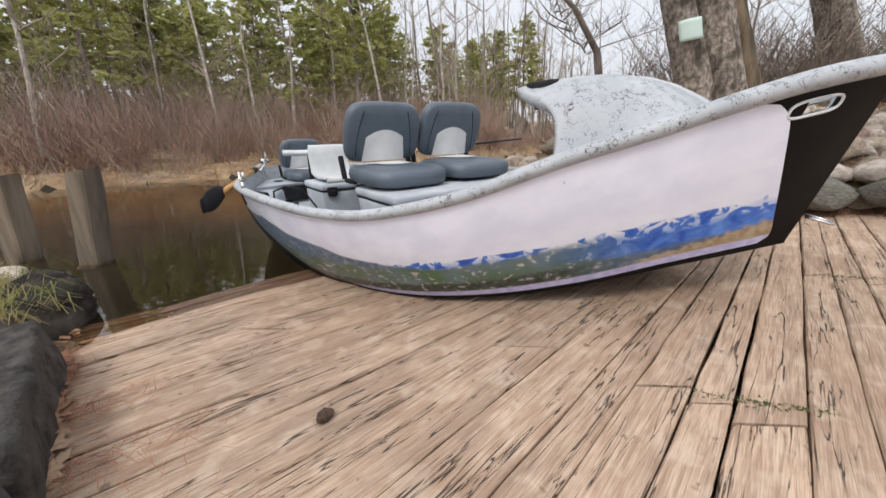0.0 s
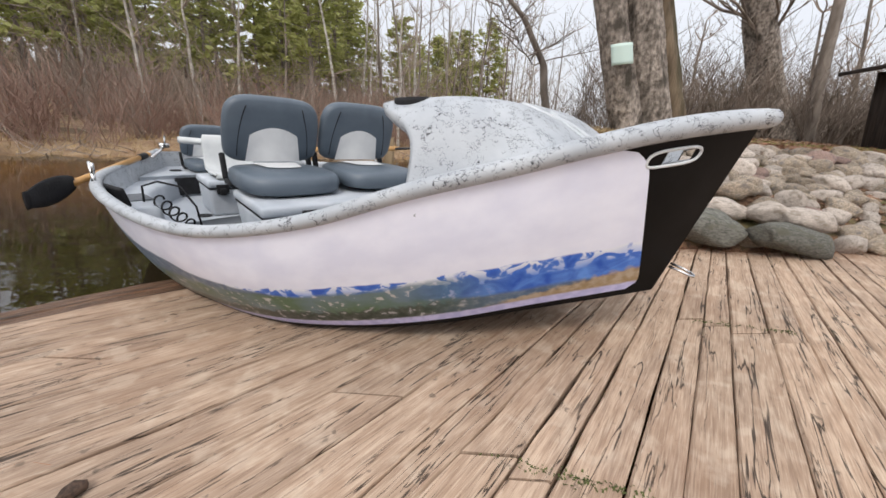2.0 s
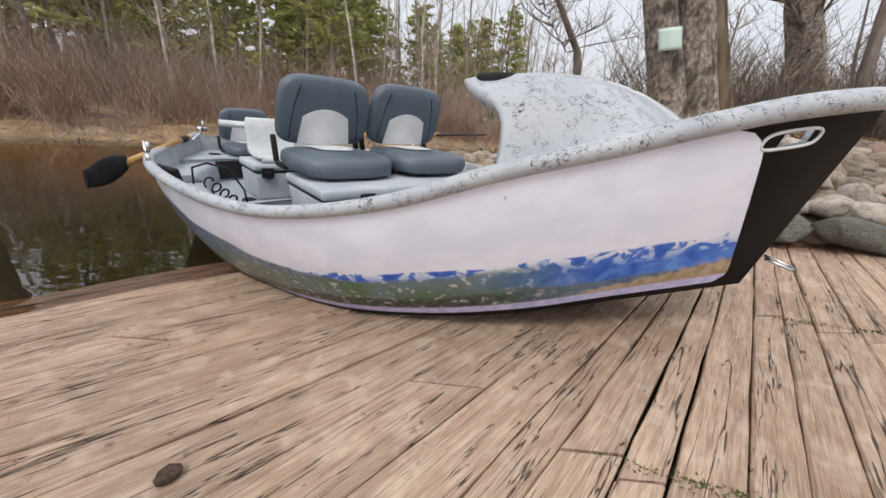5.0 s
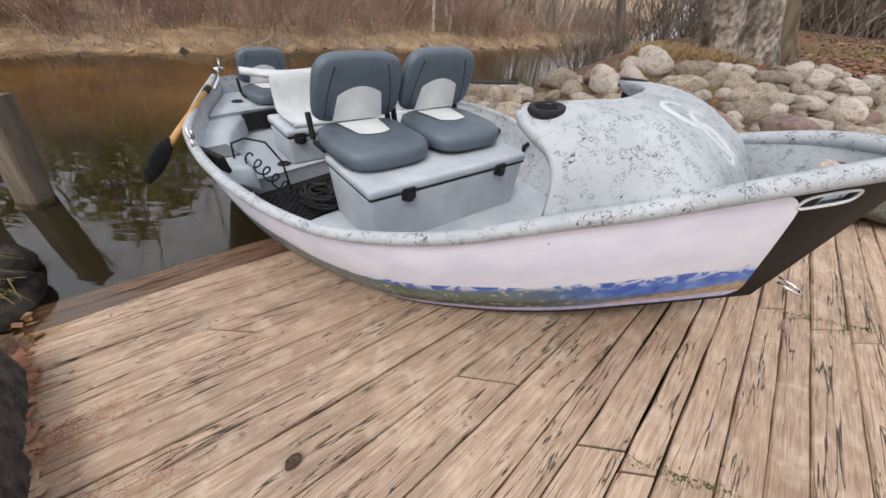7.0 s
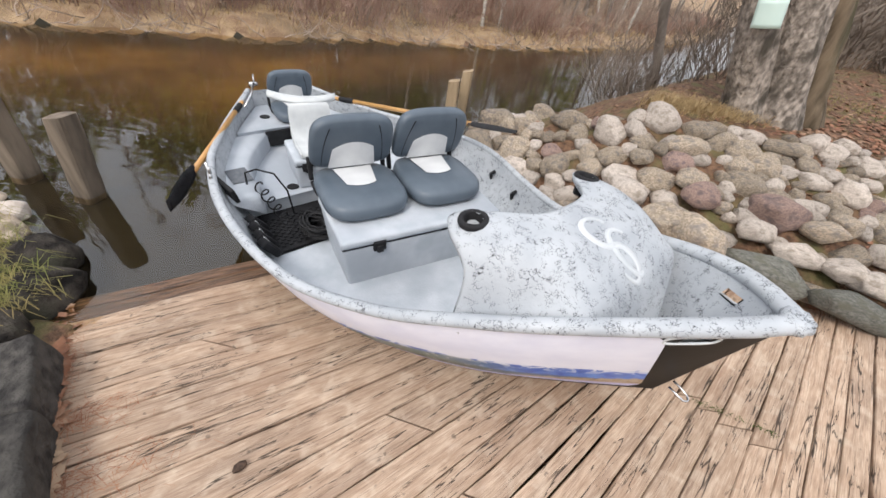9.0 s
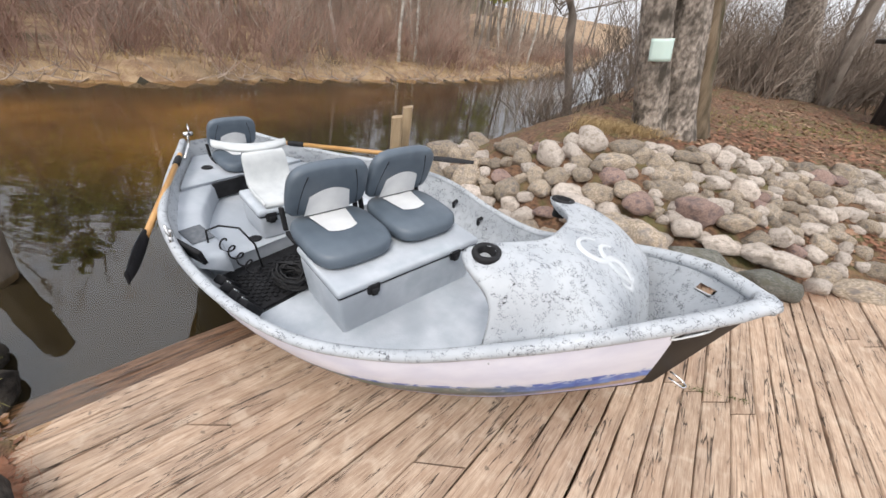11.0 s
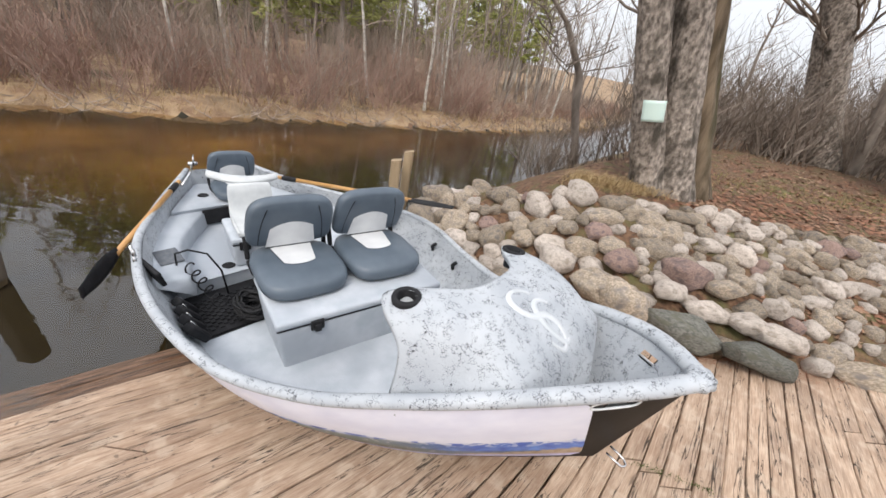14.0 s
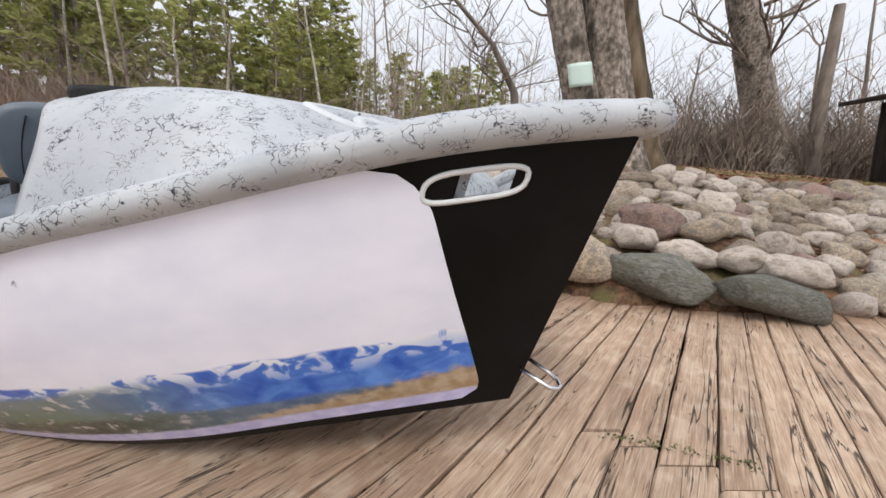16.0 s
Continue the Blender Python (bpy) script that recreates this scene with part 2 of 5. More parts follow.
M_GEL = speckle_material()
M_WRAP = wrap_material()
M_PLANK = plank_material()
M_PLANK_WET = mat("wet_plank", (0.04, 0.024, 0.015), (0.20, 0.115, 0.07), 9, 0.4, 0.9, 20, stretch=(0.5, 9, 9), rnd=0.25, c3=(0.19, 0.085, 0.04))
M_BLACK = mat("black_gelcoat", (0.003, 0.003, 0.0033), (0.006, 0.006, 0.0065), 6, 0.4, 0.05, spec=0.12)
M_INNER = mat("grey_gelcoat", (0.40, 0.44, 0.48), (0.52, 0.55, 0.59), 6, 0.55, 0.2, 60, c3=(0.34, 0.37, 0.41))
M_LIP = mat("pale_gelcoat", (0.58, 0.61, 0.63), (0.70, 0.72, 0.73), 9, 0.5, 0.1)
M_VINYL = mat("blue_grey_vinyl", (0.075, 0.098, 0.125), (0.105, 0.132, 0.162), 5, 0.45, 0.25, 130, bdist=0.003)
M_WHITE = mat("off_white_vinyl", (0.60, 0.61, 0.62), (0.72, 0.73, 0.73), 6, 0.5, 0.2, 130, bdist=0.003)
M_PLASTIC = mat("grey_moulded_plastic", (0.46, 0.48, 0.49), (0.56, 0.58, 0.58), 8, 0.5, 0.2, 120, bdist=0.003)
M_RUBBER = mat("black_rubber", (0.007, 0.007, 0.008), (0.016, 0.016, 0.018), 14, 0.65, 0.3, 90, spec=0.28)
M_STEEL = mat("stainless_steel", (0.55, 0.55, 0.55), (0.68, 0.68, 0.68), 20, 0.25, 0.05, metal=1.0)
M_OARWOOD = mat("varnished_ash", (0.42, 0.22, 0.07), (0.56, 0.32, 0.12), 6, 0.35, 0.1, stretch=(1, 9, 9))
M_ROPE = mat("black_rope", (0.008, 0.008, 0.009), (0.02, 0.02, 0.022), 60, 0.8, 0.5, 200)
M_PAD = mat("grey_foam_pad", (0.10, 0.11, 0.125), (0.14, 0.15, 0.165), 30, 0.9, 0.2)
M_STONE = mat("field_stone", (0.28, 0.225, 0.165), (0.58, 0.475, 0.365), 11, 0.9, 1.0, 26, c3=(0.24, 0.21, 0.19), rnd=0.28, bdist=0.02)
M_STONE_PALE = mat("pale_stone", (0.48, 0.41, 0.35), (0.68, 0.60, 0.53), 12, 0.9, 0.9, 28, c3=(0.34, 0.285, 0.23), rnd=0.15, bdist=0.015)
M_STONE_PINK = mat("reddish_stone", (0.24, 0.16, 0.135), (0.40, 0.28, 0.235), 12, 0.9, 0.9, 28, c3=(0.16, 0.12, 0.12), rnd=0.15, bdist=0.015)
M_STONE_DARK = mat("dark_green_grey_stone", (0.10, 0.10, 0.085), (0.23, 0.225, 0.195), 10, 0.85, 0.9, 24, c3=(0.14, 0.135, 0.10), rnd=0.15, bdist=0.02)
M_BLOCK = mat("dark_block_stone", (0.022, 0.020, 0.019), (0.085, 0.078, 0.07), 14, 0.9, 1.0, 34, c3=(0.06, 0.056, 0.05), rnd=0.15, bdist=0.02, spec=0.3)
M_WETROCK = mat("wet_dark_rock", (0.010, 0.008, 0.007), (0.075, 0.064, 0.052), 9, 0.8, 1.0, 20, c3=(0.03, 0.032, 0.02), bdist=0.03, spec=0.2)
M_SOIL = mat("needle_litter_soil", (0.075, 0.042, 0.026), (0.25, 0.14, 0.08), 20, 0.95, 1.0, 55, c3=(0.14, 0.125, 0.05), bdist=0.03)
M_BANK = mat("dry_grass_bank", (0.24, 0.15, 0.09), (0.42, 0.30, 0.18), 3, 0.95, 0.9, 25, c3=(0.13, 0.09, 0.055), bdist=0.05)
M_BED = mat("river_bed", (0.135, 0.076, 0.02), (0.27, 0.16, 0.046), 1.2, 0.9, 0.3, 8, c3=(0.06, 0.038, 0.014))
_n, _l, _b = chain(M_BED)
_amber = _n.new("ShaderNodeAttribute")
_amber.attribute_name = "amber_share"
_l.new(mix_colour(_n, _l, _amber.outputs["Fac"], mix_colour(_n, _l, noise_fac(_n, _l, None, 5.0), (0.010, 0.009, 0.006), (0.035, 0.028, 0.013)), _b.inputs["Base Color"].links[0].from_socket), _b.inputs["Base Color"])

M_BARK = mat("furrowed_bark", (0.115, 0.095, 0.078), (0.43, 0.37, 0.315), 24, 0.95, 1.0, 34, stretch=(1, 1, 0.62), c3=(0.06, 0.05, 0.038), bdist=0.03)
M_MOSSBARK = mat("mossy_bark", (0.055, 0.04, 0.022), (0.20, 0.15, 0.10), 9, 0.95, 1.0, 22, stretch=(1, 1, 0.25), c3=(0.045, 0.042, 0.012), bdist=0.03)
M_TWIG = mat("bare_twigs", (0.24, 0.185, 0.145), (0.42, 0.335, 0.275), 2, 0.9)
M_TWIG_RED = mat("reddish_twigs", (0.25, 0.15, 0.11), (0.40, 0.27, 0.215), 1.2, 0.9)
M_TWIG_DARK = mat("dark_twigs", (0.13, 0.102, 0.08), (0.30, 0.245, 0.20), 2.5, 0.9)
M_TRUNK = mat("grey_trunk", (0.14, 0.115, 0.095), (0.31, 0.265, 0.225), 6, 0.95, 0.4, stretch=(1, 1, 0.3))
M_BIRCH = mat("birch_trunk", (0.36, 0.33, 0.29), (0.58, 0.54, 0.48), 5, 0.8, 0.2, stretch=(1, 1, 2.5), c3=(0.20, 0.17, 0.14))
M_PINE = mat("pine_needles", (0.26, 0.28, 0.08), (0.50, 0.51, 0.20), 1.1, 0.8, coord="Object", c3=(0.20, 0.20, 0.09))
M_DRYGRASS = mat("dry_grass", (0.40, 0.28, 0.14), (0.56, 0.43, 0.24), 4, 0.9, c3=(0.34, 0.22, 0.11))
M_GREENGRASS = mat("mixed_grass", (0.16, 0.20, 0.05), (0.40, 0.34, 0.14), 6, 0.9, c3=(0.34, 0.26, 0.11))
M_LEAF = mat("dead_leaves", (0.16, 0.065, 0.035), (0.34, 0.17, 0.10), 9, 0.85, c3=(0.42, 0.29, 0.19), rnd=0.2)
M_NEEDLE = mat("pine_needle_litter", (0.24, 0.09, 0.045), (0.36, 0.17, 0.09), 10, 0.9)
M_POST = mat("weathered_post", (0.085, 0.065, 0.047), (0.27, 0.215, 0.16), 8, 0.9, 0.8, 20, stretch=(1, 1, 0.12), c3=(0.10, 0.082, 0.065))
M_POST_TAN = mat("tan_post", (0.28, 0.20, 0.12), (0.42, 0.32, 0.20), 10, 0.9, 0.5, 20, stretch=(1, 1, 0.2))
M_SHED = mat("dark_stained_boards", (0.020, 0.014, 0.011), (0.05, 0.036, 0.028), 5, 0.85, 0.3, stretch=(6, 6, 0.6))
M_SIGN = mat("pale_green_card", (0.50, 0.66, 0.60), (0.58, 0.72, 0.66), 3, 0.6)
M_EMBLEM = mat("emblem_gelcoat", (0.50, 0.53, 0.55), (0.58, 0.60, 0.62), 9, 0.5, 0.1)
M_MOSS = mat("moss", (0.05, 0.065, 0.015), (0.12, 0.13, 0.04), 30, 0.95, 0.8, 80)


def let_light_through(m, share):
    """Thin leaves pass part of the daylight on."""
    n, l, b = chain(m)
    out = b.outputs[0].links[0].to_node
    tr, mx = n.new("ShaderNodeBsdfTranslucent"), n.new("ShaderNodeMixShader")
    mx.inputs[0].default_value = share
    l.new(b.inputs["Base Color"].links[0].from_socket, tr.inputs[0])
    l.new(b.outputs[0], mx.inputs[1])
    l.new(tr.outputs[0], mx.inputs[2])
    l.new(mx.outputs[0], out.inputs[0])


let_light_through(M_PINE, 0.45)
let_light_through(M_DRYGRASS, 0.3)
let_light_through(M_GREENGRASS, 0.3)


def water_material():
    m = bpy.data.materials.new("river_water")
    m.use_nodes = True
    n, l, b = chain(m)
    b.inputs["Base Color"].default_value = (0.84, 0.66, 0.37, 1)
    b.inputs["Roughness"].default_value, b.inputs["IOR"].default_value = 0.012, 1.66
    b.inputs["Transmission Weight"].default_value = 1.0
    tc, mp = n.new("ShaderNodeTexCoord"), n.new("ShaderNodeMapping")
    mp.inputs["Rotation"].default_value = (0, 0, radians(40))
    mp.inputs["Scale"].default_value = (0.7, 2.2, 1)
    l.new(tc.outputs["Object"], mp.inputs[0])
    h = math_node(n, l, "ADD", noise_fac(n, l, mp.outputs[0], 1.3, 3.0, 0.8), math_node(n, l, "MULTIPLY", noise_fac(n, l, mp.outputs[0], 5.0, 2.0), 0.05))
    bp = n.new("ShaderNodeBump")
    bp.inputs["Strength"].default_value, bp.inputs["Distance"].default_value = 0.13, 0.04
    l.new(h, bp.inputs["Height"])
    l.new(bp.outputs[0], b.inputs["Normal"])
    return m


M_WATER = water_material()


# ---- mesh helpers ----
def mesh_object(name, bm, material, smooth=True):
    me = bpy.data.meshes.new(name)
    bm.to_mesh(me)
    bm.free()
    for p in me.polygons:
        p.use_smooth = smooth
    for k in (material if isinstance(material, (list, tuple)) else [material]):
        me.materials.append(k)
    return new(name, me)


def part(name, bm, material, parent, label="", smooth=True):
    ob = mesh_object(name, bm, material, smooth)
    ob.parent = parent
    return tagged(ob, label)


def empty(name, m=None):
    ob = new(name)
    ob.empty_display_size = 0.1
    if m is not None:
        ob.matrix_world = m
    return ob


def from_arrays(name, verts, faces, material, smooth=False):
    me = bpy.data.meshes.new(name)
    me.from_pydata([tuple(v) for v in verts], [], [tuple(f) for f in faces])
    for p in me.polygons:
        p.use_smooth = smooth
    for k in (material if isinstance(material, (list, tuple)) else [material]):
        me.materials.append(k)
    return new(name, me)


def curve_at(table, x):
    """Smooth interpolation in rows of (x, value), monotone cubic."""
    if x <= table[0][0]:
        return table[0][1]
    for i in range(len(table) - 1):
        (x0, y0), (x1, y1) = table[i], table[i + 1]
        if x <= x1:
            def slope(k):
                if k <= 0 or k >= len(table) - 1:
                    j = max(0, min(k, len(table) - 2))
                    return (table[j + 1][1] - table[j][1]) / (table[j + 1][0] - table[j][0])
                return (table[k + 1][1] - table[k - 1][1]) / (table[k + 1][0] - table[k - 1][0])
            h, f = x1 - x0, (x - x0) / (x1 - x0)
            m0, m1 = slope(i) * h, slope(i + 1) * h
            return (2 * f ** 3 - 3 * f ** 2 + 1) * y0 + (f ** 3 - 2 * f ** 2 + f) * m0 + (3 * f ** 2 - 2 * f ** 3) * y1 + (f ** 3 - f ** 2) * m1
    return table[-1][1]


def grid_mesh(rows, close_u=False, close_v=False, bm=None):
    """A skin over rows of points."""
    bm = bm or bmesh.new()
    vs = [[bm.verts.new(p) for p in r] for r in rows]
    nu, nv = len(vs), len(vs[0])
    for i in range(nu - (0 if close_u else 1)):
        for j in range(nv - (0 if close_v else 1)):
            a, b, c, d = vs[i][j], vs[i][(j + 1) % nv], vs[(i + 1) % nu][(j + 1) % nv], vs[(i + 1) % nu][j]
            if len({a, b, c, d}) == 4:
                bm.faces.new((a, b, c, d))
    return bm


def tube(points, radii, sides=8, bm=None, cap=True, flat=(1.0, 1.0)):
    """A tube along points; flat squeezes it sideways and upright."""
    bm = bm or bmesh.new()
    pts = [Vector(p) for p in points]
    if isinstance(radii, (int, float)):
        radii = [radii] * len(pts)
    rings = []
    ref = Vector((0, 0, 1))
    for i, p in enumerate(pts):
        d = (pts[min(i + 1, len(pts) - 1)] - pts[max(i - 1, 0)]).normalized()
        if abs(d.dot(ref)) > 0.95:
            ref = Vector((1, 0, 0))
        s = d.cross(ref).normalized()
        t = s.cross(d).normalized()
        ref = t
        rings.append([bm.verts.new(p + radii[i] * (flat[0] * math.cos(a) * s + flat[1] * math.sin(a) * t)) for a in (2 * math.pi * k / sides for k in range(sides))])
    for a, b in zip(rings, rings[1:]):
        for k in range(sides):
            bm.faces.new((a[k], a[(k + 1) % sides], b[(k + 1) % sides], b[k]))
    if cap:
        bm.faces.new(rings[0][::-1])
        bm.faces.new(rings[-1])
    return bm


def box(size, centre=(0, 0, 0), bevel=0.01, segs=2, bm=None, m=None):
    own = bmesh.new()
    bmesh.ops.create_cube(own, size=1.0)
    bmesh.ops.scale(own, vec=size, verts=own.verts)
    if bevel:
        bmesh.ops.bevel(own, geom=own.edges[:], offset=min(bevel, 0.45 * min(size)), segments=segs, affect="EDGES", profile=0.6)
    bmesh.ops.translate(own, vec=centre, verts=own.verts)
    if m is not None:
        bmesh.ops.transform(own, matrix=m, verts=own.verts)
    if bm is None:
        return own
    tmp = bpy.data.meshes.new("tmp")
    own.to_mesh(tmp)
    own.free()
    bm.from_mesh(tmp)
    bpy.data.meshes.remove(tmp)
    return bm


def lathe(profile, centre=(0, 0, 0), sides=20, bm=None):
    rows = [[(centre[0] + r * math.cos(2 * math.pi * k / sides), centre[1] + r * math.sin(2 * math.pi * k / sides), centre[2] + z) for k in range(sides)] for r, z in profile]
    return grid_mesh(rows, close_v=True, bm=bm)


def boulder(sx, sy, sz, seed, sub=2, rough=0.16, flat_cut=0.0):
    bm = bmesh.new()
    bmesh.ops.create_icosphere(bm, subdivisions=sub, radius=1.0)
    o = Vector((seed * 3.17, seed * 1.31, seed * 7.7))
    rc = random.Random(int(seed * 100))
    cuts = []
    for i in range(9):
        d = Vector((rc.gauss(0, 1), rc.gauss(0, 1), rc.gauss(0, 0.8))).normalized()
        cuts.append((d, rc.uniform(0.68, 0.9)))
    for v in bm.verts:
        k = 1 + rough * 2.2 * (noise.noise(v.co * 1.2 + o)) + rough * 0.9 * noise.noise(v.co * 3.0 + o)
        p = v.co * k
        for d, lim in cuts:
            over = p.dot(d) - lim
            if over > 0:
                p = p - d * over * 0.9
        # squarish shoulders
        p = Vector([math.copysign(abs(c) ** 0.80, c) for c in p])
        v.co = Vector((p.x * sx, p.y * sy, p.z * sz))
    return bm


# ---- ground, river, far bank ----
def deck_z(x, y):
    return 0.075 * x + 0.012 * y + 0.049 + 0.06 * max(0.0, min(1.0, (-0.3 - x) / 0.9))


FAR_SHORE = [(-60, -14), (-25, -2), (-12, 4.6), (-7.4, 6.7), (-5.0, 8.2), (-3.2, 9.7), (-1.2, 11.2), (1.3, 12.8), (4.6, 16.0), (9, 22), (15, 32), (30, 60)]
NEAR_SHORE = [(-60, -30), (-14, -6), (-5.2, 0.6), (-3.9, 1.6), (-3.0, 1.95), (-2.35, 1.85), (-1.85, 1.45), (-0.3, 3.1), (0.2, 4.3), (0.5, 5.5), (1.2, 6.6), (2.2, 7.5), (4.0, 9.8), (8.5, 15), (15, 23), (30, 42)]


def side_of(poly, x, y):
    """Signed distance to an open polyline, positive on its left."""
    best, sign = 1e9, 1
    for (x0, y0), (x1, y1) in zip(poly, poly[1:]):
        dx, dy = x1 - x0, y1 - y0
        t = max(0.0, min(1.0, ((x - x0) * dx + (y - y0) * dy) / (dx * dx + dy * dy)))
        d = math.hypot(x - x0 - t * dx, y - y0 - t * dy)
        if d < best:
            best, sign = d, 1 if dx * (y - y0) - dy * (x - x0) >= 0 else -1
    return best * sign


TOP_LINE = [(0.45, 5.15), (0.9, 4.85), (1.6, 4.35), (2.5, 4.2), (3.7, 4.2), (5.5, 3.95), (9, 3.4), (16, 2.2)]
FOOT_LINE = [(-0.1, 4.35), (0.55, 4.05), (1.35, 3.45), (2.45, 2.80), (3.05, 2.74), (3.75, 2.68), (4.5, 2.62), (7, 2.2), (14, 1.0)]


def ground_z(x, y):
    """Height of the land: the river bed, the near bank with its stone slope, and the far bank."""
    f = side_of(FAR_SHORE, x, y)
    if f > 0:
        h = min(0.22, f * 0.35) + min(2.5, max(0, f - 1) * 0.06)
        return h + 0.10 * noise.noise(Vector((x * 0.7, y * 0.7, 0)))
    s = side_of(NEAR_SHORE, x, y)
    if s > 0:
        depth = min(0.42, 0.10 + 0.16 * min(s, -f))
        return -depth
    top, foot = side_of(TOP_LINE, x, y), side_of(FOOT_LINE, x, y)
    wob = 0.03 * noise.noise(Vector((x * 1.3, y * 1.3, 5)))
    if y > 1.0 and x > -0.3:
        crest = 0.40 + 0.60 * max(0.0, min(1.0, (x - 0.45) / 1.35))
        if top > 0:
            return min(0.06 + 0.62 * max(0.0, -s - 0.1), crest + 0.02) + min(0.25, top * 0.06) + wob
        if foot > 0:
            k = foot / max(1e-6, foot - top)
            lo = deck_z(x, y) + 0.02
            return lo + (max(crest, lo + 0.05) - lo) * k ** 0.8 + wob * 0.5
    if x < -0.9 and y > -3 and side_of([(-1.0, -2.2), (-0.25, -0.2), (-1.9, 1.6)], x, y) > 0:
        return min(0.10, 0.02 + 0.2 * max(0.0, -s)) + wob
    return deck_z(x, y) - 0.12


def build_ground():
    def steps(lo, hi, fine_lo, fine_hi, fine, coarse):
        out, v = [], lo
        while v < hi:
            out.append(v)
            v += fine if fine_lo <= v < fine_hi else coarse * (1 + 0.10 * (fine_lo - v if v < fine_lo else v - fine_hi))
        return out + [hi]
    xs = steps(-110, 110, -4, 6.5, 0.12, 0.35)
    ys = steps(-110, 130, -1, 6, 0.12, 0.35)
    rows = [[(x, y, ground_z(x, y)) for x in xs] for y in ys]
    bm = grid_mesh(rows)
    bmesh.ops.reverse_faces(bm, faces=bm.faces[:])
    for fc in bm.faces:
        c = fc.calc_center_median()
        if side_of(FAR_SHORE, c.x, c.y) > -0.1:
            fc.material_index = 1
        elif c.z < -0.05 and side_of(NEAR_SHORE, c.x, c.y) > 0:
            fc.material_index = 2
    bmesh.ops.recalc_face_normals(bm, faces=bm.faces[:])
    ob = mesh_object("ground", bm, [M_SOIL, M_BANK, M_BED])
    # amber share of the bed: dark by the ramp and the far bank, amber between
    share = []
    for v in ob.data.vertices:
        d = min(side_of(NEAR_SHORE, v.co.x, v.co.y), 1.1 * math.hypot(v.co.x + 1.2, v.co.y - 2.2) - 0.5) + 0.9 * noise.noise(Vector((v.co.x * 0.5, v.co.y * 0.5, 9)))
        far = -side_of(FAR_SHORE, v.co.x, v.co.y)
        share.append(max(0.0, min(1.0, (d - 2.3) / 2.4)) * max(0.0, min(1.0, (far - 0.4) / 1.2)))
    ob.data.attributes.new("amber_share", "FLOAT", "POINT").data.foreach_set("value", share)
    tagged(ob, "brown needle-littered soil and dry grass banks round a river bed", "ground", kind="structure")


build_ground()

bm = bmesh.new()
vs = [bm.verts.new((x, y, 0.0)) for x, y in ((-110, -60), (-14, -12), (-3.3, 0.4), (-1.95, 1.4), (-1.76, 1.46), (-0.9, 2.14), (0.1, 2.9), (0.6, 3.95), (1.1, 5.4), (1.8, 6.2), (2.9, 7.2), (4.8, 9.4), (9.5, 14.5), (17, 22), (60, 62), (60, 120), (-110, 120))]
bm.faces.new(vs)
bmesh.ops.triangulate(bm, faces=bm.faces[:])
water = mesh_object("water", bm, M_WATER, smooth=False)
water.visible_shadow = False
tagged(water, "calm tea-brown river water reflecting woods and sky", "river", kind="structure")


# ---- boat ----
# local axes: x towards the bow, y to the far side, z up
BOAT = pose(1.536, 1.624, 0, 0, 0, -40.1)
CENTRE = [(-4.5, -0.18), (-3.5, -0.28), (-2.3, -0.19), (-1.65, -0.22), (-1.1, -0.235), (-0.7, -0.17), (-0.4, -0.105), (-0.1, -0.05), (0.15, -0.03)]
HALF = [(-4.5, 0.25), (-4.3, 0.32), (-3.5, 0.72), (-3.0, 0.97), (-2.3, 1.14), (-1.65, 1.03), (-1.1, 0.80), (-0.755, 0.665), (-0.4, 0.475), (-0.15, 0.305), (0.02, 0.14), (0.12, 0.0)]
SHEER = [(-4.5, 0.60), (-3.5, 0.56), (-2.4, 0.565), (-1.83, 0.54), (-1.5, 0.56), (-1.1, 0.66), (-0.755, 0.81), (-0.5, 0.91), (-0.3, 0.995), (-0.1, 1.07), (0.12, 1.13)]
CHINE = [(-4.5, 0.14), (-4.3, 0.18), (-3.5, 0.52), (-2.3, 0.85), (-1.84, 0.80), (-1.43, 0.70), (-1.07, 0.53), (-0.75, 0.41), (-0.47, 0.27), (-0.22, 0.11), (-0.07, 0.0)]
KEEL = [(-4.5, 0.14), (-3.8, 0.02), (-3.0, -0.05), (-2.3, -0.01), (-1.84, 0.03), (-1.43, 0.075), (-1.07, 0.13), (-0.75, 0.215), (-0.47, 0.31), (-0.22, 0.385), (-0.07, 0.43)]


def hull_point(u, k, side, inset=0.0):
    """Point on the hull's side at station u, k from 0 (chine) to 1 (sheer); the stem rakes forward."""
    uc = -4.42 + (u + 4.5) * (4.42 - 0.07) / (4.5 + 0.12)
    cv = CENTRE
    a = Vector((uc, curve_at(cv, uc) + side * max(0.0, curve_at(CHINE, uc) - inset), curve_at(KEEL, uc) + (inset if inset else 0)))
    b = Vector((u, curve_at(cv, u) + side * max(0.0, curve_at(HALF, u) - inset), curve_at(SHEER, u)))
    p = a.lerp(b, k)
    flare = 0.045 * math.sin(math.pi * k) * min(1.0, curve_at(HALF, u) / 0.5)
    p.y += side * flare
    return p


boat = empty("drift_boat", BOAT)
tagged(boat, "grey and black drift boat with mountain wrap, pulled onto planks", "boat")
STERN, STEM = -4.32, 0.12
STATIONS = [STERN + (STEM - STERN) * i / 63 for i in range(64)]
KS = [0, 0.12, 0.25, 0.4, 0.55, 0.7, 0.83, 0.90, 1.0]


def slot(u, k):
    return -0.125 < u < -0.015 and 0.83 < k < 0.9


